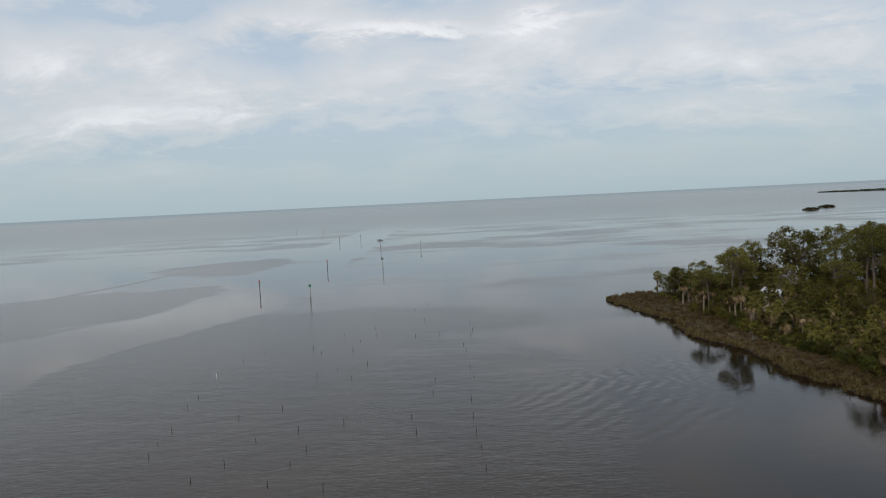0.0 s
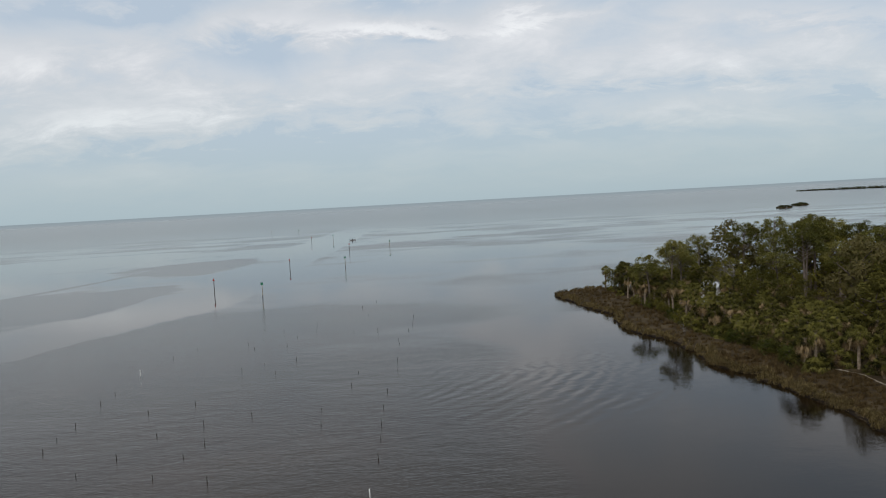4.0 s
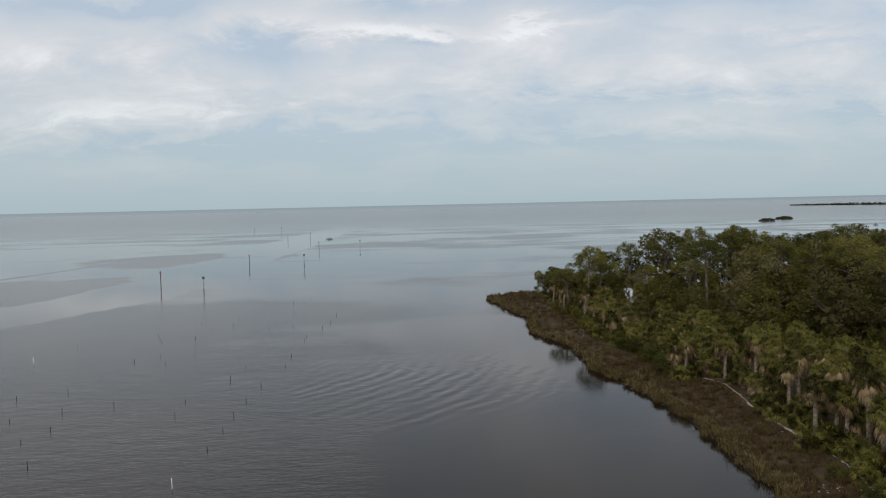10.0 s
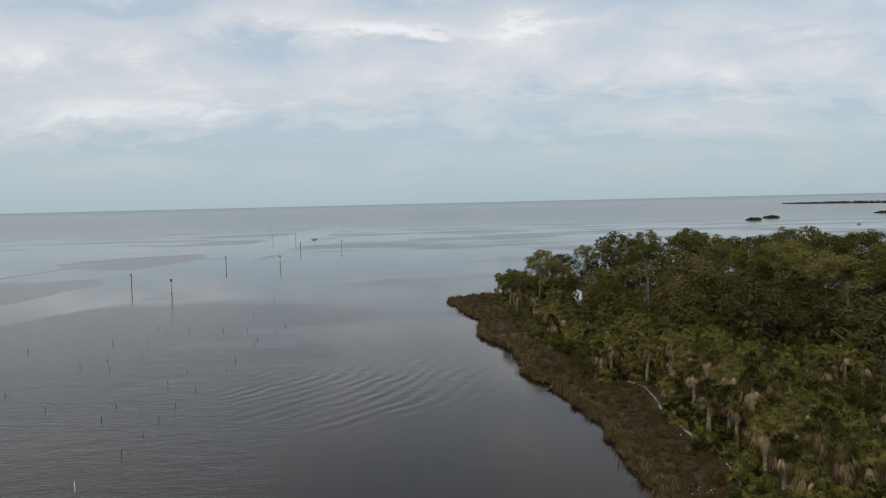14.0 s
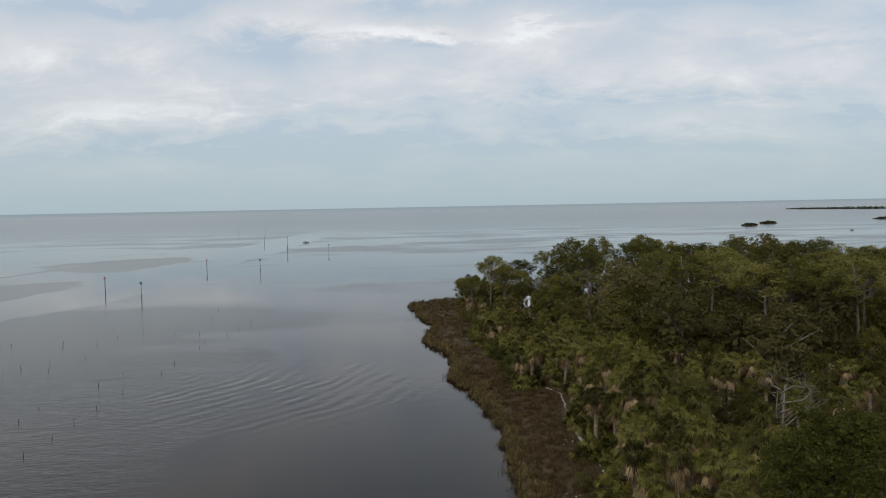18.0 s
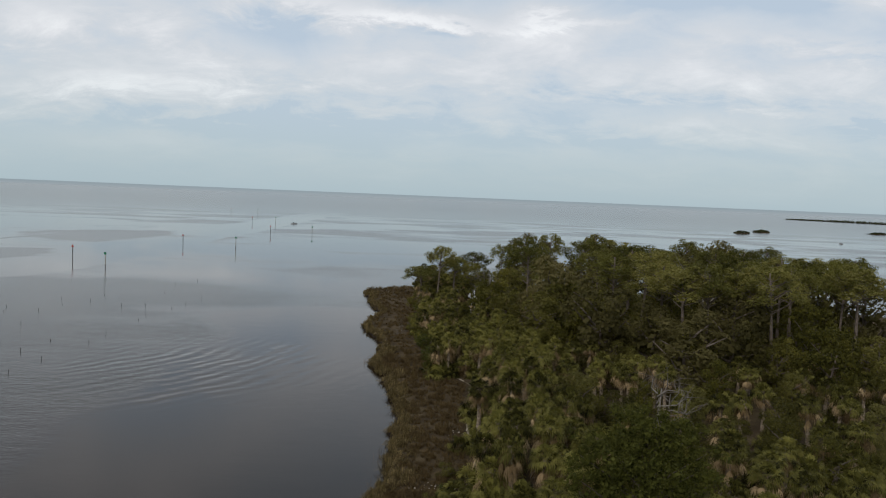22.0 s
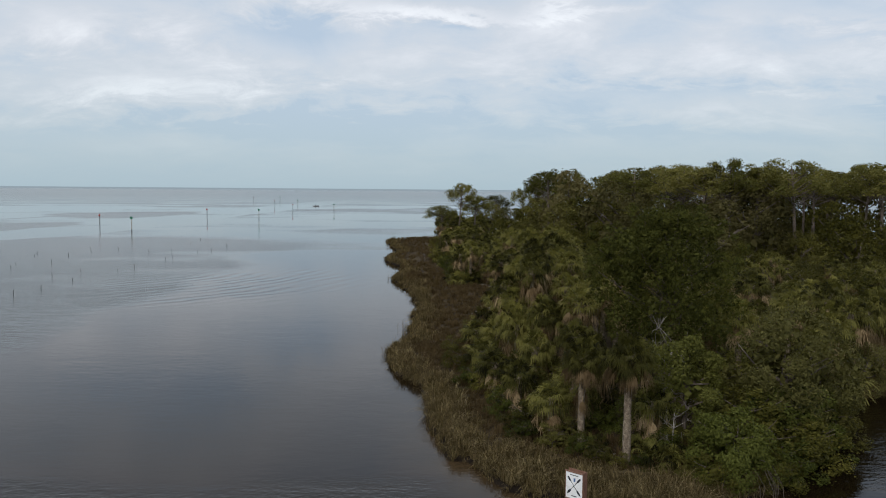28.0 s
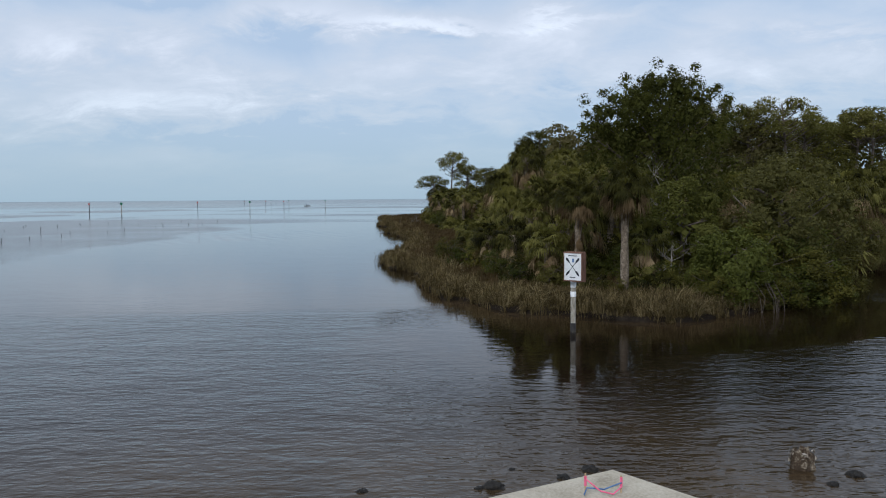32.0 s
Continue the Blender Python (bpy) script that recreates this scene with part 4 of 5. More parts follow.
# shrubs on the bank of the point: x, y, height
WEST_BANK = [(0.8, 113, 2.4), (1.6, 116, 2.6), (0.4, 119, 2.4), (1.8, 121.5, 2.7), (0.2, 124.5, 2.4), (-0.4, 129, 2.4), (1.2, 130.5, 2.8), (2.3, 132, 3.0), (0.2, 133.5, 2.8), (3.2, 134.5, 3.0), (1.4, 126.5, 2.8), (0.9, 56.6, 1.6), (1.6, 51.6, 1.7), (0.2, 61.5, 1.4), (4.9, 43.4, 1.6), (4, 40.3, 1.3), (6, 44, 1.5), (6.8, 38.2, 1.2), (7.3, 37, 1), (3.4, 48, 1.8), (3, 58.6, 1.8), (4.2, 42, 1.6), (3.4, 45, 1.8), (5.4, 39, 1.3), (2.4, 50.4, 1.7), (3.8, 53.8, 1.9), (5.8, 46.4, 2.2), (1.8, 64, 1.6), (2, 69, 1.5), (9, 46, 2.6), (6.4, 42.6, 1.9), (7.2, 43.4, 2.1), (5.2, 47.6, 2.2), (6.4, 48.6, 2.6), (4.6, 50.4, 2.2), (5.6, 52.6, 2.6), (3.8, 55.8, 2.2), (7.8, 41.4, 1.7), (6.6, 40, 1.4), (8.4, 36.5, 0.75), (9.4, 36.4, 0.8)]
CREEK_BANK = [(17.2, 38.6, 2.4), (20.6, 43.5, 2.6), (22.8, 46.6, 2.4), (25.5, 50.2, 2.2), (11, 38, 1.5), (15.9, 37.4, 2.2), (29.5, 54.6, 2.4), (33, 57.6, 2.6), (36.5, 60, 2.8), (10.2, 41.5, 2.2), (16, 45.5, 3.2), (21.5, 48, 3.4), (25, 54, 3.2), (15.6, 35.6, 1.7), (16.6, 36.6, 2.2), (18.2, 38.2, 2.4), (19.6, 39.8, 2.4), (21.2, 41.8, 2.6), (12, 34.6, 1.5), (17.3, 39.9, 3.4), (15.6, 39.4, 3.2), (18.9, 41, 3.6)]
for i, (x, y, h) in enumerate(WEST_BANK + CREEK_BANK):
    s = h / 2.6
    place(BANK, USED_BANK, (0, 1, 0, 2, 1)[i % 5], pose(x, y, ground_at(x, y) - 0.05, 0, 0, (i * 77) % 360) @ Matrix.Diagonal((s * 1.15, s * 1.15, s, 1)))

TIP_PINES = [(1.7, 167.0, 15.4), (5.2, 171.0, 13.2), (-1.6, 171.0, 10.8), (11.4, 190.0, 13.2), (20.5, 175.0, 17.2), (26.7, 172.2, 18.6), (23.8, 168.0, 15.8), (37.7, 177.0, 19.6), (33.6, 173.0, 17.8), (42.6, 179.0, 17.6), (43.6, 168.5, 18.0), (41.9, 147.5, 19.2), (54.6, 165.0, 20.0), (59.5, 160.0, 17.8), (71.0, 174.0, 17.0), (70.6, 161.0, 19.2), (75.0, 156.0, 16.8), (70.5, 144.5, 17.0), (79.0, 152.0, 17.0)]
INNER_PINES = [(30.1, 138.6, 18.4), (30.4, 128.0, 18.4), (35.3, 128.1, 18.4), (34.1, 113.6, 18.4), (35.1, 106.5, 18.4), (38.5, 106.5, 18.4), (41.6, 105.5, 18.4), (52.6, 125.3, 18.4), (45.9, 102.4, 18.4), (55.5, 118.0, 18.4), (65.9, 133.8, 18.4), (61.1, 114.2, 18.4), (79.6, 143.6, 18.4), (18.1, 142.4, 18.5), (36.8, 142.4, 18.5), (42.9, 145.2, 18.5), (54.2, 146.9, 18.5), (59.5, 144.1, 18.5), (64.6, 141.4, 18.5), (63.4, 130.5, 18.5), (64.6, 122.0, 18.5), (62.9, 112.6, 18.5)]
PINE_TOPS = [(x, y, h * 1.04) for x, y, h in TIP_PINES] + [(x, y, h * 1.06) for x, y, h in INNER_PINES]
for i, (x, y, top) in enumerate(PINE_TOPS):
    which = min(range(4), key=lambda k: abs(PINE_H[k] - top) + 0.8 * ((i + k) % 3))
    s = (top - 0.6) / PINE_H[which]
    w = 1.1 if i < 2 else 1.0 + 0.06 * (i * 7 % 6)
    place(PINES, USED_P, which, pose(x, y, 0.6, 0, 0, (i * 83) % 360) @ Matrix.Diagonal((w, w, s, 1)))

for i, (x, y, s) in enumerate(((22.0, 45.2, 0.58), (28.6, 52.4, 0.5), (37.5, 60.0, 0.6), (50.0, 69.5, 0.8))):
    copy_thing(FRONT[0], pose(x, y, 0.2, 0, 0, i * 70) @ Matrix.Diagonal((s * 1.05, s * 1.05, s, 1)))

# edge between marsh grass and wood, from the front of the point to its tip
EDGE = np.array([(14.0, 36.5), (9.5, 36.0), (6.0, 40.0), (3.5, 46.0), (2.2, 55.0), (2.6, 66.0), (3.2, 73.0), (4.0, 81.0), (4.8, 94.0), (4.8, 105.0), (2.2, 116.0), (-0.4, 130.0), (-2.6, 140.0), (-2.8, 152.0), (-1.2, 163.0), (-4.5, 178.0), (-4.0, 205.0)])


def edge_x(y):
    return float(np.interp(y, EDGE[1:, 1], EDGE[1:, 0]))


# line of the sandy track
TRACK = [(2.2, 112.5), (4.2, 107.5), (5.8, 103.5), (5.4, 97.5), (4.4, 90.8), (4.6, 84.0), (4.7, 78.8), (4.8, 73.8), (4.2, 70.0), (3.2, 65.5), (2.6, 60.0), (3.4, 55.0), (4.6, 49.5)]
rng = np.random.default_rng(7)
taken = [(p[0], p[1], 1.6) for p in MAIN_PALMS] + [(13.6, 48.5, 3.2)]


for (ax, ay), (bx, by) in zip(TRACK, TRACK[1:]):
    taken += [(ax + (bx - ax) * k / 3, ay + (by - ay) * k / 3, 1.7) for k in range(3)]


def free(x, y, r):
    return all((x - a) ** 2 + (y - b) ** 2 > (0.5 * (r + c)) ** 2 for a, b, c in taken)


def scatter(n, y0, y1, x_off, x_max, r, do):
    made = tries = 0
    while made < n and tries < n * 40:
        tries += 1
        y = rng.uniform(y0, y1)
        x = rng.uniform(edge_x(y) + x_off, edge_x(y) + x_max if x_max < 6 else min(x_max, 0.6 * y + 5))
        if edge_distance(COAST, np.array([x]), np.array([y]))[0] > 1.4 and free(x, y, r):
            taken.append((x, y, r))
            do(x, y)
            made += 1


def oak(lo, hi):
    def do(x, y):
        k = int(rng.integers(0, 5))
        s = rng.uniform(lo, hi) / 8.0
        kinds, used, k = (NEAR_OAKS, USED_N, k % 3) if y < 98 else (OAKS, USED_O, k)
        place(kinds, used, k, pose(x, y, 0.5, 0, 0, rng.uniform(0, 360)) @ Matrix.Diagonal((s * rng.uniform(0.85, 1.12), s * rng.uniform(0.85, 1.12), s, 1)))
    return do


def palm(lo, hi):
    def do(x, y):
        top = rng.uniform(lo, hi)
        k = int(np.argmin([abs(p[1] - (top - 0.6)) + 0.6 * rng.random() for p in PALMS]))
        put_palm(x, y, top, k, rng.uniform(0, 360), rng.normal() * 3)
    return do


def shrub(lo, hi):
    def do(x, y):
        s = rng.uniform(lo, hi) / 2.6
        place(SHRUBS, USED_S, int(rng.integers(0, 3)), pose(x, y, ground_at(x, y), 0, 0, rng.uniform(0, 360)) @ Matrix.Scale(s, 4))
    return do


def pine(lo, hi):
    def do(x, y):
        k = int(rng.integers(0, 4))
        s = rng.uniform(lo, hi) / PINE_H[k]
        place(PINES, USED_P, k, pose(x, y, 0.5, 0, 0, rng.uniform(0, 360)) @ Matrix.Diagonal((1, 1, s, 1)))
    return do


taken += [(18.6, 42.5, 4.0), (12.8, 41.0, 3.0), (13.6, 35.6, 3.0), (11.2, 168.0, 9.0), (7.5, 157.0, 6.0)]


def palmetto(lo, hi):
    def do(x, y):
        s = rng.uniform(lo, hi)
        place(PALMETTOS, USED_M, int(rng.integers(0, 3)), pose(x, y, ground_at(x, y) + 0.25, 0, 0, rng.uniform(0, 360)) @ Matrix.Scale(s, 4))
    return do


scatter(10, 130, 205, 22, 75, 5.0, pine(13, 16))
scatter(14, 158, 206, 1, 20, 4.0, oak(6.5, 9.5))
scatter(34, 150, 208, 16, 80, 4.8, oak(8.0, 12.4))
scatter(44, 96, 152, 13, 78, 4.8, oak(7.4, 11.2))
scatter(30, 58, 98, 12, 75, 4.2, oak(4.8, 7.8))
scatter(30, 56, 100, 3.0, 13, 2.3, palm(6.6, 8.8))
scatter(58, 54, 152, 1.6, 16, 2.3, palm(3.6, 6.4))
scatter(50, 150, 205, 0.2, 22, 2.5, palm(4.5, 7.5))
scatter(46, 50, 110, 9, 66, 2.8, palm(4.2, 7.0))
scatter(36, 56, 150, 1.0, 10, 1.7, palm(2.2, 3.8))
scatter(60, 60, 150, 0.4, 3.2, 1.2, palmetto(1.1, 1.7))
scatter(40, 58, 150, 0.8, 4.0, 1.3, palm(2.4, 3.6))
scatter(80, 54, 205, 0.2, 26, 1.4, palmetto(0.8, 1.25))
scatter(40, 100, 175, -0.3, 2.6, 1.2, shrub(1.6, 2.6))
scatter(16, 50, 82, 12, 46, 3.0, oak(3.6, 5.6))
scatter(34, 50, 82, 10, 46, 1.6, palmetto(1.2, 1.9))
scatter(26, 44, 205, 1.0, 60, 1.6, shrub(1.4, 3.0))
for i, (x, y, s) in enumerate(((10.3, 36.6, 1.0), (11.6, 38.6, 1.1), (9.9, 39.6, 0.9), (6.2, 41.0, 1.0), (5.0, 46.0, 1.1), (8.5, 43.0, 1.2), (3.2, 50.5, 1.0), (4.4, 53.5, 1.1), (2.4, 55.5, 0.9), (11.8, 36.4, 0.8), (24.0, 52.5, 1.2), (27.5, 56.0, 1.2), (31.5, 60.5, 1.3), (7.0, 44.6, 1.2), (6.0, 43.6, 1.1), (6.0, 50.0, 1.2), (4.9, 49.0, 1.1), (7.4, 47.6, 1.3), (9.6, 37.6, 0.9), (5.4, 51.8, 1.2), (10.9, 36.2, 0.8), (7.6, 38.4, 0.8))):
    place(PALMETTOS, USED_M, i % 3, pose(x, y, ground_at(x, y) + 0.3, 0, 0, i * 70) @ Matrix.Scale(s, 4))
for i, (x, y, top) in enumerate(((5.6, 40.6, 2.6), (4.2, 45.0, 2.8), (6.9, 41.6, 3.2), (3.0, 49.0, 2.6), (2.4, 53.0, 2.4), (3.6, 57.0, 3.0), (2.2, 60.5, 2.6), (10.6, 39.6, 2.8), (8.4, 44.6, 4.0), (5.6, 48.6, 3.6), (6.6, 53.5, 4.6), (4.4, 55.5, 4.2))):
    put_palm(x, y, top, 3, i * 61, i % 5 - 2)
for i, (x, y, top) in enumerate(((24.2, 48.6, 5.4), (27.0, 51.5, 5.8), (29.8, 54.4, 6.0), (22.4, 47.4, 4.6), (33.2, 57.6, 6.2), (25.6, 50.6, 4.0), (31.4, 55.6, 4.4), (35.0, 59.6, 5.4), (23.4, 51.0, 6.2), (27.2, 55.0, 6.6))):
    put_palm(x, y, top, (1, 0, 1, 3, 4)[i % 5], i * 80, i % 3 - 1)
young = np.random.default_rng(14)
for i, (x, y, top) in enumerate(EDGE_PALMS):
    for k in range(3):
        px, py = x - young.uniform(0.2, 2.6), y + young.uniform(-2.4, 2.4)
        if px > edge_x(py) - 0.6 and free(px, py, 0.6):
            put_palm(px, py, young.uniform(2.2, 4.2), 3, young.uniform(0, 360), young.normal() * 4)
        place(PALMETTOS, USED_M, k % 3, pose(px + 0.8, py - 0.6, ground_at(px + 0.8, py - 0.6) + 0.3, 0, 0, young.uniform(0, 360)) @ Matrix.Scale(young.uniform(1.0, 1.6), 4))
put_palm(7.9, 161.2, 6.3, 1, 10)
put_palm(12.9, 161.0, 6.2, 0, 70)
put_palm(10.6, 160.4, 5.8, 2, 200)
put_palm(8.6, 152.0, 5.6, 4, 20)
put_palm(6.0, 158.0, 6.0, 2, 120)
put_palm(11.0, 154.5, 6.8, 4, 50)
put_palm(12.4, 158.5, 7.4, 4, 150)
copy_thing(BARES[0], pose(-5.6, 138.0, 0.4, 0, 0, 40) @ Matrix.Scale(0.36, 4))
copy_thing(BARES[1], pose(-4.8, 140.5, 0.4, 0, 0, 140) @ Matrix.Scale(0.40, 4))
r_root = np.random.default_rng(77)
for i in range(22):
    a = math.radians(-175 + 8.4 * i + r_root.normal() * 4)
    p = np.array((math.cos(a), math.sin(a), 0)) * r_root.uniform(1.7, 2.3)
    h = r_root.uniform(0.7, 1.1)
    g = Geo().tube([p + np.array((0, 0, -0.6)), p * 0.97 + r_root.normal(size=3) * 0.06 + np.array((0, 0, 0.25)), p * 0.75 + np.array((0, 0, h))], [0.014, 0.012, 0.009], 5)
    part("prop_root", g, M_BARK, FRONT[2])
SNAG = bare_tree(131, 6.4, 1.5, M_SNAG, "dead_tree", "bleached dead tree with broken grey limbs")
SNAG.matrix_basis = pose(11.9, 42.6, 0.5, 4, 8, 60)
copy_thing(SNAG, pose(11.2, 37.9, 0.5, 10, -14, 200) @ Matrix.Scale(0.45, 4))
for ob, (x, y, s) in zip(BARES, ((27.0, 86.0, 1.1), (12.5, 160.0, 2.2))):
    ob.matrix_basis = pose(x, y, 0.5, 0, 0, x * 40) @ Matrix.Scale(s, 4)
copy_thing(BARES[0], pose(50.0, 140.0, 0.5, 0, 0, 80) @ Matrix.Scale(2.9, 4))
copy_thing(BARES[1], pose(22.0, 74.0, 0.5, 0, 0, 10) @ Matrix.Scale(0.9, 4))


for kinds, used in ((PINES, USED_P), (OAKS, USED_O), (NEAR_OAKS, USED_N), (SHRUBS, USED_S), (BANK, USED_BANK), (PALMETTOS, USED_M), ([p[0] for p in PALMS], PALM_USED)):
    for k, ob in enumerate(kinds):
        if k not in used:
            for o in (*ob.children_recursive, ob):
                bpy.data.objects.remove(o)


# ---------------------------------------------------------------- sandy track and shell heaps at the wood's edge


def sandy_track():
    r = np.random.default_rng(3)
    line = np.array(TRACK)
    k = np.linspace(0, len(line) - 1, 110)
    px, py = np.interp(k, np.arange(len(line)), line[:, 0]), np.interp(k, np.arange(len(line)), line[:, 1])
    w = 0.22 + 0.75 * np.array([noise.noise((q * 0.7, 1.5, 0)) for q in k]) + 0.1 * r.random(110)
    w = np.clip(w, 0.04, 0.75)
    v = []
    for off in (-1, -0.4, 0.4, 1):
        xx = px + off * w + 0.12 * r.normal(size=110)
        zz = land_height(xx, py) + np.where(abs(off) > 0.9, -0.03, 0.05)
        v.append(np.stack([xx, py, zz], 1))
    v = np.stack(v, 1).reshape(-1, 3)
    f = [(i * 4 + c, i * 4 + c + 1, i * 4 + 5 + c, i * 4 + 4 + c) for i in range(109) for c in range(3)]
    me = to_mesh("sandy_track", v.tolist(), f, True)
    me.materials.append(M_TRACK)
    tagged(new("sandy_track", me), "pale shell-sand track at the edge of the wood", "track", kind="structure")


sandy_track()


def shells():
    r = np.random.default_rng(21)
    g = Geo()
    for cx, cy, n, w in ((5.0, 46.2, 70, 0.8), (3.2, 55.5, 40, 0.9), (6.6, 42.0, 26, 0.6), (8.2, 38.0, 18, 0.7), (0.4, 65.8, 60, 1.0), (4.6, 83.0, 30, 1.2)):
        for _ in range(n):
            x, y, s = cx + r.normal() * w, cy + r.normal() * w * 1.3, r.uniform(0.04, 0.11)
            z = ground_at(x, y)
            p = r.normal(size=(6, 3)) * (0.25 * s) + np.array(((1, 0, 0.2), (-1, 0, 0.1), (0, 1, 0.2), (0, -1, 0.1), (0, 0, 0.8), (0, 0, -0.4))) * s
            g.add(p + np.array((x, y, z + 0.03)), [(0, 2, 4), (2, 1, 4), (1, 3, 4), (3, 0, 4), (2, 0, 5), (1, 2, 5), (3, 1, 5), (0, 3, 5)])
    tagged(new("oyster_shells", g.mesh("oyster_shells", M_SAND)), "scattered pale oyster shells and stones on the bank", "shells", kind="stuff")


shells()


# ---------------------------------------------------------------- marsh grass
def track_distance(x, y):
    best = np.full(np.shape(x), 1e9)
    for (ax, ay), (bx, by) in zip(TRACK, TRACK[1:]):
        k = np.clip(((x - ax) * (bx - ax) + (y - ay) * (by - ay)) / ((bx - ax) ** 2 + (by - ay) ** 2), 0, 1)
        best = np.minimum(best, np.hypot(x - ax - k * (bx - ax), y - ay - k * (by - ay)))
    return best


def grass_field(n, y0, y1, h0, h1, seed, rim, creek=False):
    """Arching blades in tussocks; rim: the strip along the water, or the meadow behind it."""
    r = np.random.default_rng(seed)
    y = r.uniform(y0, y1, n * 4)
    x = r.uniform(-19, 18, n * 4)
    d = bank_distance(x, y)
    lim = np.interp(y, EDGE[1:, 1], EDGE[1:, 0])
    lim = np.where(y < 60, np.where(y < 40, 16.0, lim + 2.0), lim + 1.5)
    strip = d + 1.6 * wiggle(x, y, 0.16) + np.where(y < 44, -1.2, 0.0) + r.normal(size=len(x)) * 0.5 < 1.7
    ok = (d > 0.0) & (x < lim) & (strip == rim) & (track_distance(x, y) > 0.75)
    if creek:
        x = r.uniform(20, 46, n * 4)
        d = bank_distance(x, y)
        ok = (d > -0.2) & (d < 2.4)
    per = 26
    tx, ty, d = x[ok][:n // per], y[ok][:n // per], d[ok][:n // per]
    tuft = r.normal(size=len(tx)) * 0.35
    size = r.uniform(0.10, 0.34, len(tx)) * np.interp(ty, (40, 120), (1.0, 1.5))
    way, bend = 9.0 * wiggle(tx, ty, 0.25) + r.normal(size=len(tx)) * 0.7, r.uniform(0.1, 1.5, len(tx))
    tx, ty, d, tuft, size, way, bend = (np.repeat(q, per) for q in (tx, ty, d, tuft, size, way, bend))
    a = r.uniform(0, 6.28, len(tx))
    u = np.sqrt(r.random(len(tx)))
    x, y = tx + np.cos(a) * u * size, ty + np.sin(a) * u * size
    a = np.arctan2(np.sin(a) + 1.6 * bend * np.sin(way), np.cos(a) + 1.6 * bend * np.cos(way))
    k = len(x)
    z = land_height(x, y) - 0.05
    h = r.uniform(h0, h1, k) * np.where(d < 1.5, 1.1, 0.85) * np.maximum(0.35, 1 + 0.6 * wiggle(tx, ty, 0.45) + 0.75 * tuft)
    h = np.maximum(h, 0.15)
    lean = np.minimum(1.3, 0.15 + (0.35 + 0.5 * u + 0.6 * bend) * r.random(k)) * h
    w = r.uniform(0.010, 0.020, k) * np.interp(y, (40, 120), (0.9, 1.8))
    ca, sa = np.cos(a), np.sin(a)
    b0 = np.stack([x - sa * w, y + ca * w, z], 1)
    b1 = np.stack([x + sa * w, y - ca * w, z], 1)
    m = np.stack([x + ca * lean * 0.35, y + sa * lean * 0.35, z + h * 0.68], 1)
    m0 = m + np.stack([-sa * w * 0.8, ca * w * 0.8, 0 * w], 1)
    m1 = m - np.stack([-sa * w * 0.8, ca * w * 0.8, 0 * w], 1)
    tip = np.stack([x + ca * lean, y + sa * lean, z + h * (1 - 0.5 * lean / h)], 1)
    v = np.stack([b0, b1, m1, m0, tip], 1).reshape(-1, 3)
    i = np.arange(k) * 5
    f = [tuple(q) for q in np.stack([i, i + 1, i + 2, i + 3], 1).tolist()] + [tuple(q) for q in np.stack([i + 3, i + 2, i + 4], 1).tolist()]
    me = to_mesh("marsh_grass", v.tolist(), f)
    me.materials.append(M_RIM if rim else M_GRASS)
    return me


for n, y0, y1, h0, h1, sd, rim in ((30000, 30, 66, 0.3, 0.78, 1, True), (26000, 36, 66, 0.3, 0.7, 4, False), (15000, 62, 120, 0.35, 0.8, 2, True), (26000, 62, 120, 0.35, 0.8, 5, False), (9000, 115, 214, 0.45, 0.9, 3, True), (17000, 115, 214, 0.4, 0.85, 6, False)):
    tagged(new("marsh_grass", grass_field(n, y0, y1, h0, h1, sd, rim)), "olive and tan marsh grass along the water's edge" if rim else "dark brown marsh grass behind the bank", "grass", kind="stuff")


tagged(new("marsh_grass", grass_field(9000, 43, 66, 0.5, 1.2, 8, False, True)), "dead brown grass on the creek bank", "grass", kind="stuff")


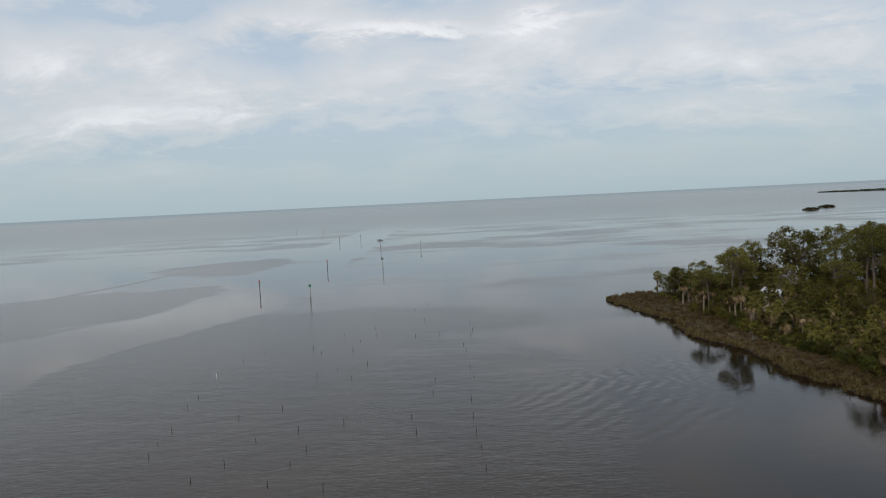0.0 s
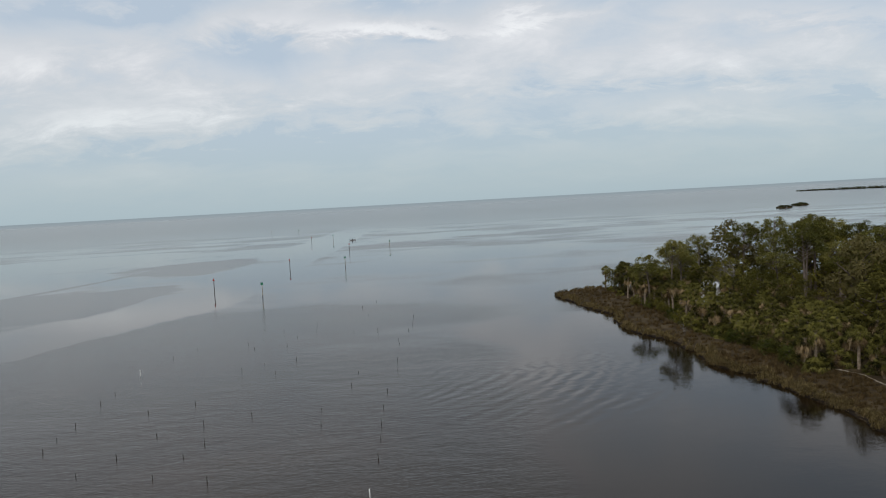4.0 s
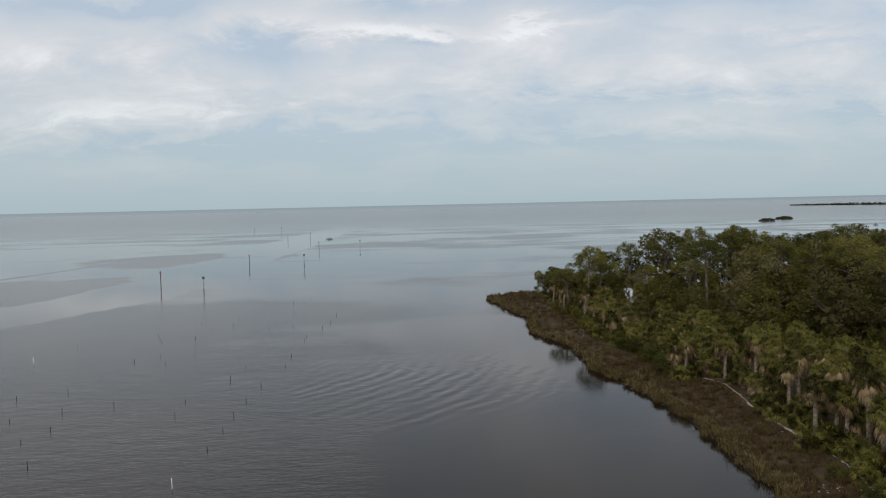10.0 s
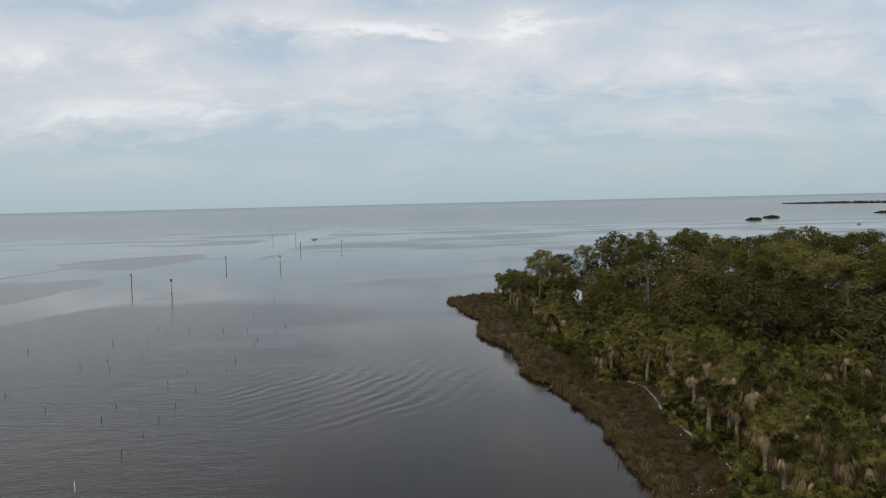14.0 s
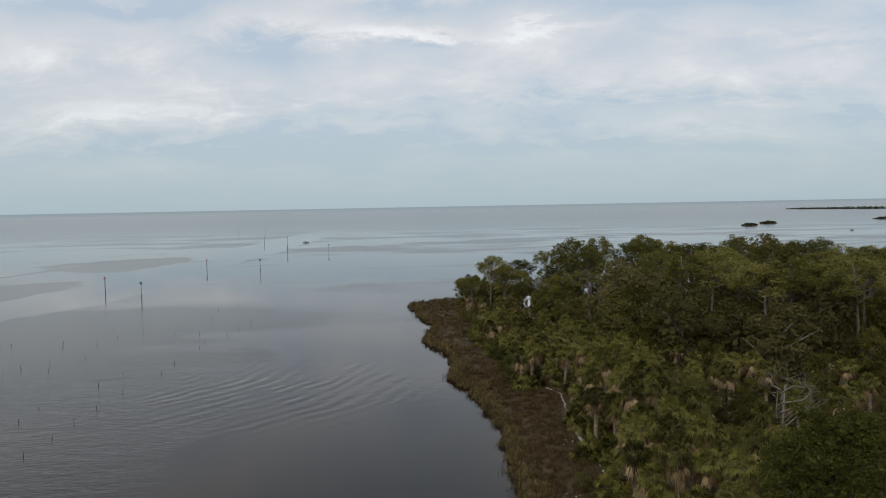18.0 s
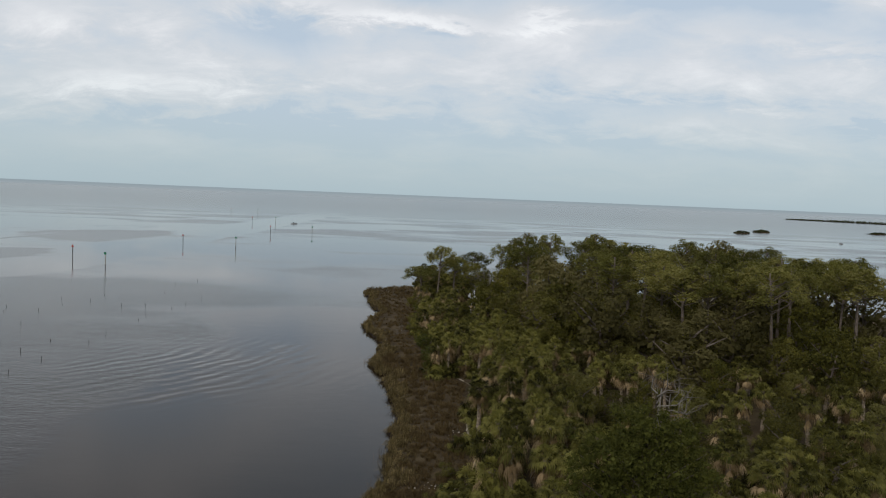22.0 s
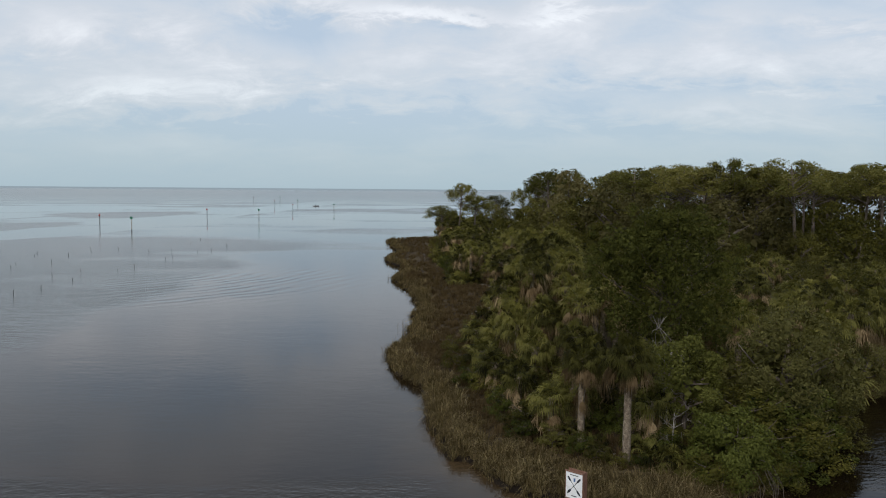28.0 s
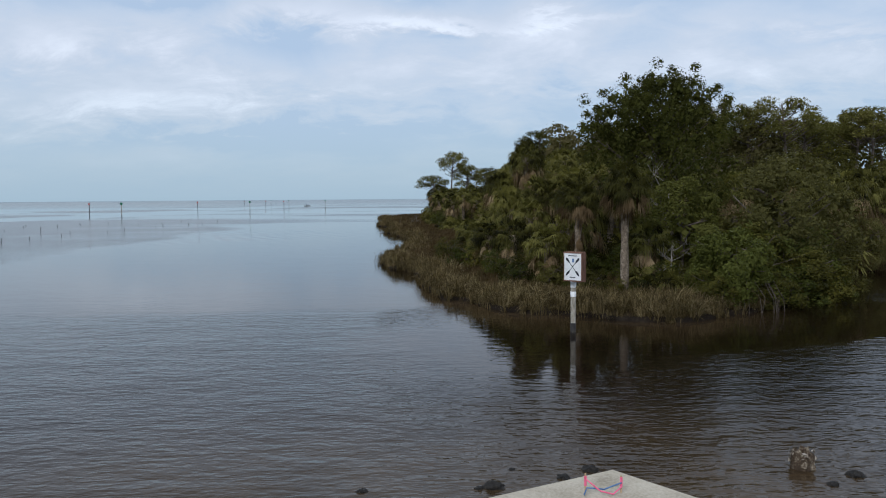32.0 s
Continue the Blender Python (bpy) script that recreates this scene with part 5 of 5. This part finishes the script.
def tussocks():
    """Tall arching cordgrass in separate clumps along the front bank."""
    r = np.random.default_rng(33)
    v, f = [], []
    line = [p for p in CREEK_SHORE if p[0] < 15.5] + WEST_SHORE[:6]
    for (ax, ay), (bx, by) in zip(line, line[1:]):
        step = math.hypot(bx - ax, by - ay)
        for _ in range(int(step * 4.4) + 1):
            u, back = r.random(), r.uniform(0.0, 1.9) ** 1.2
            cx, cy = ax + (bx - ax) * u + (by - ay) / step * back, ay + (by - ay) * u - (bx - ax) / step * back
            if bank_distance(np.array([cx]), np.array([cy]))[0] < 0.05:
                continue
            z = ground_at(cx, cy) - 0.05
            tall, sway = r.uniform(0.65, 1.25), r.uniform(0, 6.28)
            for _ in range(30):
                a = r.uniform(0, 6.28)
                o = np.array((cx + math.cos(a) * 0.14 * r.random(), cy + math.sin(a) * 0.14 * r.random(), z))
                d = np.array((math.cos(a) + 0.7 * math.cos(sway), math.sin(a) + 0.7 * math.sin(sway), 0)) * 0.55
                h, arc, w = tall * r.uniform(0.6, 1.1), r.uniform(0.3, 1.3), r.uniform(0.008, 0.014)
                side = np.array((-math.sin(a), math.cos(a), 0)) * w
                i = len(v)
                for k in (0.0, 0.45, 0.8):
                    p = o + d * h * arc * k * k * 1.3 + np.array((0, 0, h * (k - 0.45 * arc * k ** 3)))
                    v += [p + side * (1.1 - k * 0.5), p - side * (1.1 - k * 0.5)]
                v.append(o + d * h * arc * 1.25 + np.array((0, 0, h * (1 - 0.5 * arc))))
                f += [(i, i + 1, i + 3, i + 2), (i + 2, i + 3, i + 5, i + 4), (i + 4, i + 5, i + 6)]
    me = to_mesh("cordgrass", [tuple(p) for p in v], f)
    me.materials.append(M_CORD)
    tagged(new("cordgrass", me), "clumps of tall arching tan and olive cordgrass at the water", "grass", kind="stuff")


tussocks()


def reeds():
    r = np.random.default_rng(12)
    g = Geo()
    for cx, cy, n in ((-5.3, 63.2, 15), (-4.4, 68.0, 10), (-9.2, 118.0, 12), (-4.6, 76.0, 10)):
        for _ in range(n):
            x, y, h = cx + r.normal() * 0.3, cy + r.normal() * 0.7, r.uniform(0.3, 0.85)
            g.tube([(x, y, -0.3), (x + r.normal() * 0.04, y, h * 0.6), (x + r.normal() * 0.1, y, h)], [0.014, 0.012, 0.006], 4)
    tagged(new("reeds", g.mesh("reeds", M_GRASS)), "thin brown reed stalks standing in the shallows", "reeds", kind="stuff")


reeds()


# ---------------------------------------------------------------- far land
def islet(x, y, lx, ly, h, seed, n=26):
    r = np.random.default_rng(seed)
    cs = [(u * lx * 0.46, r.uniform(-1, 1) * ly * 0.4, r.uniform(0.15, 0.75) * h * (1 - 0.75 * abs(u) ** 2.2)) for u in r.uniform(-1, 1, n)]
    base = thing("mangrove_islet", "low dark green mangrove islet far out in the water", "islet", "islets in the bay")
    base.location = (x, y, 0)
    g = Geo()
    a = np.arange(18) * 2 * np.pi / 18
    ring = [(math.cos(t) * lx * 0.5, math.sin(t) * ly * 0.5, -0.3) for t in a]
    top = [(math.cos(t) * lx * 0.46, math.sin(t) * ly * 0.45, 0.5) for t in a]
    g.add(ring + top, [(i, (i + 1) % 18, 18 + (i + 1) % 18, 18 + i) for i in range(18)] + [tuple(range(18, 36))])
    part("bank", g, M_MARSH, base)
    c = Geo()
    c.leaves(r, cs, 70, (lx * 0.08, ly * 0.2, h * 0.22), 0.6, 0.6)
    part("mangroves", c, M_MANGROVE, base)
    return base


islet(328, 803, 15, 9, 3.2, 1)
islet(375, 863, 18, 10, 3.6, 2)
islet(570, 965, 26, 11, 3.2, 3)


def far_shore():
    r = np.random.default_rng(5)
    base = thing("far_woods", "thin dark line of wooded shore on the horizon", "far woods", kind="stuff")
    g, b = Geo(), Geo()
    for u in np.linspace(0, 1, 420):
        x, y = 1010 + 500 * u, 2150 - 880 * u
        h = (3.2 + 3.4 * min(1, u * 7)) * r.uniform(0.7, 1.1)
        g.leaves(r, [(x + r.normal() * 4, y + r.normal() * 8, h * 0.45)], 16, (4, 5, h * 0.5), 1.5, 0.7)
    part("woods", g, M_MANGROVE, base)
    b.box(1265, 1700, 0.3, 1010, 14, 1.8, math.atan2(-880, 500))
    part("bank", b, M_PEAT, base)


far_shore()


# ---------------------------------------------------------------- markers, stakes and the sign
def channel_marker(x, y, top, red):
    base = thing("channel_marker", "slim timber channel marker pile with a red triangle board" if red else "slim timber channel marker pile with a green square board", "channel marker", "markers of the channel")
    base.location = (x, y, 0)
    g = Geo().tube([(0, 0, -1.5), (0, 0, 0.9)], [0.13, 0.125], 10)
    part("wet_foot", g, M_WET, base, "dark wet foot of the pile", True)
    g = Geo().tube([(0, 0, 0.9), (0, 0, top * 0.6), (0.02, 0, top)], [0.12, 0.115, 0.11], 10)
    part("pile", g, M_POST if not red else M_WET, base, "", True)
    b = Geo()
    if red:
        b.add([(-0.42, -0.18, top - 0.75), (0.42, -0.18, top - 0.75), (0.0, -0.18, top + 0.05), (-0.42, -0.14, top - 0.75), (0.42, -0.14, top - 0.75), (0.0, -0.14, top + 0.05)], [(0, 1, 2), (5, 4, 3), (0, 3, 4, 1), (1, 4, 5, 2), (2, 5, 3, 0)])
    else:
        b.box(0, -0.17, top - 0.35, 0.75, 0.04, 0.75, 0, 0.01)
    part("board", b, M_RED if red else M_GREEN, base, "painted daymark board")


for i, (x, y) in enumerate([(-120.0, 260.8), (-99.2, 237.2), (-109.2, 342.3), (-84.4, 336.1), (-94.1, 455.1), (-70.9, 463.5), (-135.1, 586.2), (-120.8, 603.1), (-208.3, 807.4), (-180.4, 807.4)]):
    channel_marker(x, y, 4.7, i % 2 == 0)

OUTER_STAKES = [(-97.7, 133.2), (-96.7, 115.1), (-94.9, 103.3), (-94.8, 98.2), (-94.1, 93.4), (-84.3, 89.6), (-86.5, 84.6), (-78.0, 82.5), (-72.1, 80.7), (-76.9, 88.8), (-75.9, 93.3), (-78.2, 101.1), (-82.7, 97.5), (-87.6, 108.5), (-72.8, 103.7), (-64.1, 104.7), (-63.3, 98.0), (-61.4, 117.0), (-61.1, 125.6), (-56.1, 103.9), (-56.0, 97.1), (-55.7, 91.0), (-55.6, 84.4)]
INNER_STAKES = [(-55.7, 73.6), (-55.0, 125.7), (-56.0, 112.5), (-55.3, 133.0), (-55.7, 152.7), (-54.0, 162.7), (-53.2, 169.5), (-77.8, 136.0), (-74.6, 128.9), (-80.7, 132.0), (-83.0, 151.7), (-85.4, 157.1), (-77.2, 153.6), (-76.6, 162.3), (-80.9, 170.9), (-73.7, 168.9), (-74.9, 179.0), (-65.3, 164.8), (-60.4, 165.2), (-63.9, 187.3), (-63.6, 212.2), (-66.7, 203.2), (-94.6, 154.9), (-96.8, 147.0), (-73.0, 139.1), (-96.9, 120.8), (-82.4, 112.0), (-53.2, 181.4), (-55.4, 148.0)]
STAKES = OUTER_STAKES + INNER_STAKES
sk_me = [Geo().tube([(0, 0, -0.8), (0.02 * k, 0.02, 0.2), (0.04 * k, 0.03, 0.34 + 0.12 * k)], [0.045, 0.042, 0.038], 7).mesh("stake", M_WET, True) for k in range(3)]
pale_me = Geo().tube([(0, 0, -0.8), (0.02, 0, 0.4), (0.03, 0.01, 0.95)], [0.036, 0.034, 0.032], 8).mesh("stake", M_WHITE, True)
for i, (x, y) in enumerate(STAKES):
    pale = i in (0, 23)
    ob = new("stake", pale_me if pale else sk_me[i % 3])
    ob.matrix_basis = pose(x, y, 0, (i * 37 % 9) - 4, (i * 53 % 9) - 4, i * 40)
    tagged(ob, "white plastic stake standing in shallow water" if pale else "short dark wooden stake standing in shallow water", "stake", "stakes in the shallows")


def paddle_sign(x, y):
    base = thing("waterway_sign", "white sign with crossed paddles on a timber post in water", "sign")
    base.location = (x, y, 0)
    part("wet_foot", Geo().tube([(0, 0, -1.3), (0, 0, 0.36)], [0.105, 0.105], 12), M_WET, base, "dark wet foot of the post", True)
    part("post", Geo().tube([(0, 0, 0.36), (0, 0, 2.9)], [0.10, 0.10], 12), M_POST, base, "grey weathered post", True)
    for z, hh in ((1.48, 0.10), (1.86, 0.12)):
        part("reflective_band", Geo().tube([(0, 0, z - hh), (0, 0, z + hh)], [0.108, 0.108], 14), M_WHITE, base, "white band", True)
    w, zc = 0.80, 2.57
    for k in range(2):
        m = Matrix.Translation((-0.40, -0.16, 0)) @ Matrix.Rotation(radians(-40), 4, "Z")
        if k:
            m = m @ Matrix.Translation((0, 0.26, 0))
        wood = Geo().box(w / 2, 0.02, zc, w, 0.04, 1.12, 0, 0.008)
        ob = part("backing_board", wood, M_BROWN, base, "brown timber backing board")
        ob.matrix_local = m
        if k:
            continue
        ob = part("side_board", Geo().box(w - 0.02, 0.15, zc, 0.04, 0.21, 1.12, 0, 0.006), M_BROWN, base, "brown timber side board")
        ob.matrix_local = m
        for z in (zc - 0.535, zc + 0.535):
            ob = part("frame_rail", Geo().box(w / 2, -0.012, z, w, 0.03, 0.05, 0, 0.006), M_BROWN, base, "brown timber frame rail")
            ob.matrix_local = m
        ob = face = part("sign_face", Geo().box(w / 2, -0.008, zc, w - 0.08, 0.016, 1.02, 0, 0.004), M_WHITE, base, "white painted face")
        ob.matrix_local = m
        for s in (1, -1):
            d = Geo()
            d.tube([(w / 2 - s * 0.22, -0.020, zc - 0.26), (w / 2 + s * 0.22, -0.020, zc + 0.26)], [0.013, 0.013], 6)
            for u in (-1, 1):
                cx, cz = w / 2 + s * u * 0.205, zc + u * 0.245
                ax, az = s * 0.643, 0.766
                d.tube([(cx - ax * 0.13, -0.019, cz - az * 0.13), (cx - ax * 0.05, -0.019, cz - az * 0.05), (cx + ax * 0.06, -0.019, cz + az * 0.06), (cx + ax * 0.12, -0.019, cz + az * 0.12)], [0.014, 0.045, 0.05, 0.02], 6)
            d.v = [(vx, -0.019 + (vy + 0.019) * 0.12, vz) for vx, vy, vz in d.v]
            part("paddle_mark", d, M_BLACK, face, "black paddle symbol")
        for z, wd in ((zc + 0.42, 0.36), (zc - 0.40, 0.26)):
            part("text_bar", Geo().box(w / 2, -0.018, z, wd, 0.006, 0.03), M_BLACK, face, "black bar of lettering")
        part("blue_mark", Geo().box(w / 2 + 0.02, -0.017, zc + 0.24, 0.08, 0.004, 0.14), M_BLUE, face, "small blue emblem")


paddle_sign(5.0, 29.4)


# ---------------------------------------------------------------- seawall corner and rocks at the landing
def seawall():
    g = Geo()
    P = [(2.66, 11.92), (3.75, 10.6), (7.6, 5.5), (12.0, -6.0), (-12.0, -6.0), (-6.5, 6.9), (0.53, 10.76)]
    n = len(P)
    bm = bmesh.new()
    vs = [bm.verts.new((x, y, 0.9)) for x, y in P]
    fc = bm.faces.new(vs)
    if fc.normal.z < 0:
        fc.normal_flip()
    r = bmesh.ops.extrude_face_region(bm, geom=[fc])
    for e in r["geom"]:
        if isinstance(e, bmesh.types.BMVert):
            e.co.z = -1.2
    bmesh.ops.recalc_face_normals(bm, faces=bm.faces[:])
    bmesh.ops.bevel(bm, geom=[e for e in bm.edges if min(v.co.z for v in e.verts) > 0.5], offset=0.05, segments=3, affect="EDGES")
    bm.verts.index_update()
    g.add([v.co[:] for v in bm.verts], [[v.index for v in f.verts] for f in bm.faces])
    bm.free()
    part("slab", g, M_CONCRETE, SEAWALL)


SEAWALL = thing("seawall", "pale worn concrete seawall cap with a pointed corner", "seawall", kind="structure")
seawall()
for x, y, h in ((2.04, 10.9, 0.30), (2.56, 10.9, 0.26)):
    st = thing("survey_stake", "short wooden stake tied with bright pink tape", "stake", "stakes on the seawall")
    st.location = (x, y, 0.9)
    part("stick", Geo().box(0, 0, h / 2, 0.022, 0.018, h, 0.3, 0.004), M_STAKE, st)
    part("tape", Geo().box(0, 0, h * 0.62, 0.032, 0.028, 0.15, 0.3, 0.006), M_PINK, st, "pink flagging tape")
cord = thing("cord", "thin blue and pink cord strung between the stakes", "cord")
part("blue_strand", Geo().tube([(2.0, 10.78, 0.92), (2.06, 10.88, 0.99), (2.3, 10.84, 0.98), (2.56, 10.88, 1.06)], [0.012] * 4, 5), M_BLUE, cord, "blue strand")
part("pink_strand", Geo().tube([(2.04, 10.88, 1.12), (2.24, 10.8, 0.97), (2.42, 10.78, 0.93), (2.56, 10.88, 1.0)], [0.012] * 4, 5), M_PINK, cord, "pink strand")


def rock(x, y, s, seed, mat, name, label, cat, h=0.6):
    bm = bmesh.new()
    bmesh.ops.create_icosphere(bm, subdivisions=3, radius=1.0)
    for v in bm.verts:
        k = 1 + 0.35 * noise.noise(v.co * 1.6 + Vector((seed, 0, 0))) + 0.12 * noise.noise(v.co * 5 + Vector((0, seed, 0)))
        v.co = v.co * k
        v.co.z *= h
    me = bpy.data.meshes.new(name)
    bm.to_mesh(me)
    bm.free()
    me.materials.append(mat)
    ob = new(name, me)
    ob.matrix_basis = pose(x, y, -0.02, 0, 0, seed * 50) @ Matrix.Scale(s, 4)
    return tagged(ob, label, cat, "rocks at the landing")


for i, (x, y, s) in enumerate([(0.89, 13.5, 0.26), (0.62, 13.45, 0.13), (1.29, 14.4, 0.10), (2.78, 14.35, 0.22), (2.2, 13.95, 0.18), (6.99, 13.5, 0.16), (7.64, 13.95, 0.22), (7.52, 14.7, 0.07), (-1.48, 13.35, 0.15), (6.2, 12.6, 0.13)]):
    rock(x, y, s * 0.75, i + 1, M_ROCK, "rock", "dark wet rock standing in the shallows", "rock")


def oyster_stump(x, y):
    """A broken pile end, hollow on top, crusted with shells."""
    r = np.random.default_rng(31)
    base = thing("oyster_stump", "brown oyster-crusted stump with a pale top in shallows", "stump", "rocks at the landing")
    base.matrix_basis = pose(x, y, 0, 6, -4, 20)
    n, rows = 18, ((-0.5, 0.20), (0.0, 0.23), (0.12, 0.21), (0.24, 0.20), (0.33, 0.17), (0.30, 0.11), (0.20, 0.06))
    v = []
    for k, (z, rad) in enumerate(rows):
        for i in range(n):
            a = i * 2 * math.pi / n
            q = rad * (1 + 0.30 * noise.noise((math.cos(a) * 1.6, math.sin(a) * 1.6, z * 5)) + 0.06 * r.normal())
            v.append((math.cos(a) * q, math.sin(a) * q, z + (0.05 * r.normal() if k > 2 else 0)))
    f = [(k * n + i, k * n + (i + 1) % n, (k + 1) * n + (i + 1) % n, (k + 1) * n + i) for k in range(len(rows) - 1) for i in range(n)] + [tuple(range((len(rows) - 1) * n, len(rows) * n))]
    part("wood", Geo().add(v, f), M_STUMP, base)
    for i in range(9):
        a, z = i * 2.1 + r.normal() * 0.3, r.uniform(0.14, 0.34)
        p = np.array((math.cos(a) * 0.19, math.sin(a) * 0.19, z))
        g = Geo().leaves(r, [p], 5, (0.035, 0.035, 0.05), 0.05, 0.6)
        part("oyster_shell", g, M_SAND, base, "pale oyster shells")


oyster_stump(6.85, 14.4)


# ---------------------------------------------------------------- house and boats
def house(x, y, turn):
    base = thing("white_house", "small white cottage half hidden among the trees", "house")
    base.matrix_basis = pose(x, y, 0.6, 0, 0, turn)
    g = Geo()
    w, d, h, rh = 2.0, 3.0, 3.7, 1.5
    g.add([(-w, -d, 0), (w, -d, 0), (w, d, 0), (-w, d, 0), (-w, -d, h), (w, -d, h), (w, d, h), (-w, d, h), (0, -d, h + rh), (0, d, h + rh)],
          [(0, 1, 5, 8, 4), (2, 3, 7, 9, 6), (1, 2, 6, 5), (3, 0, 4, 7)])
    part("wall", g, M_WALL, base)
    r = Geo()
    for s in (1, -1):
        r.add([(0, -d - 0.3, h + rh + 0.12), (0, d + 0.3, h + rh + 0.12), (s * (w + 0.35), d + 0.3, h - 0.16), (s * (w + 0.35), -d - 0.3, h - 0.16),
               (0, -d - 0.3, h + rh), (0, d + 0.3, h + rh), (s * (w + 0.35), d + 0.3, h - 0.28), (s * (w + 0.35), -d - 0.3, h - 0.28)],
              [(0, 1, 2, 3), (7, 6, 5, 4), (0, 3, 7, 4), (1, 5, 6, 2), (2, 6, 7, 3)])
    part("roof", r, M_ROOF, base, "light metal roof")
    for k in (-0.9, 0.9):
        part("window", Geo().box(k, -d - 0.02, 2.0, 0.9, 0.06, 1.2, 0, 0.01), M_DARKWIN, base, "dark window")


house(11.2, 168.0, 12)


def boat(x, y, turn, s=1.0):
    base = thing("small_boat", "small open motor boat far out on the water", "boat", "boats in the bay")
    base.matrix_basis = pose(x, y, 0, 0, 0, turn) @ Matrix.Scale(s, 4)
    sec = [(-2.5, 0.85, 0.6), (-1.0, 0.95, 0.6), (0.8, 0.85, 0.68), (2.0, 0.45, 0.8), (2.7, 0.03, 0.9)]
    v, f = [], []
    for px, hw, hz in sec:
        v += [(px, -hw, hz), (px, -hw * 0.7, -0.15), (px, hw * 0.7, -0.15), (px, hw, hz)]
    for i in range(len(sec) - 1):
        for k in range(3):
            f.append((i * 4 + k, i * 4 + k + 1, i * 4 + 5 + k, i * 4 + 4 + k))
    f.append((0, 1, 2, 3))
    part("hull", Geo().add(v, f), M_HULL, base)
    part("console", Geo().box(-0.4, 0, 0.9, 0.7, 0.7, 1.1, 0, 0.05), M_BLACK, base)
    part("outboard", Geo().box(-2.7, 0, 0.75, 0.35, 0.4, 0.8, 0, 0.06), M_BLACK, base)


boat(-105, 595, 30, 0.9)
boat(340, 630, 100, 0.8)
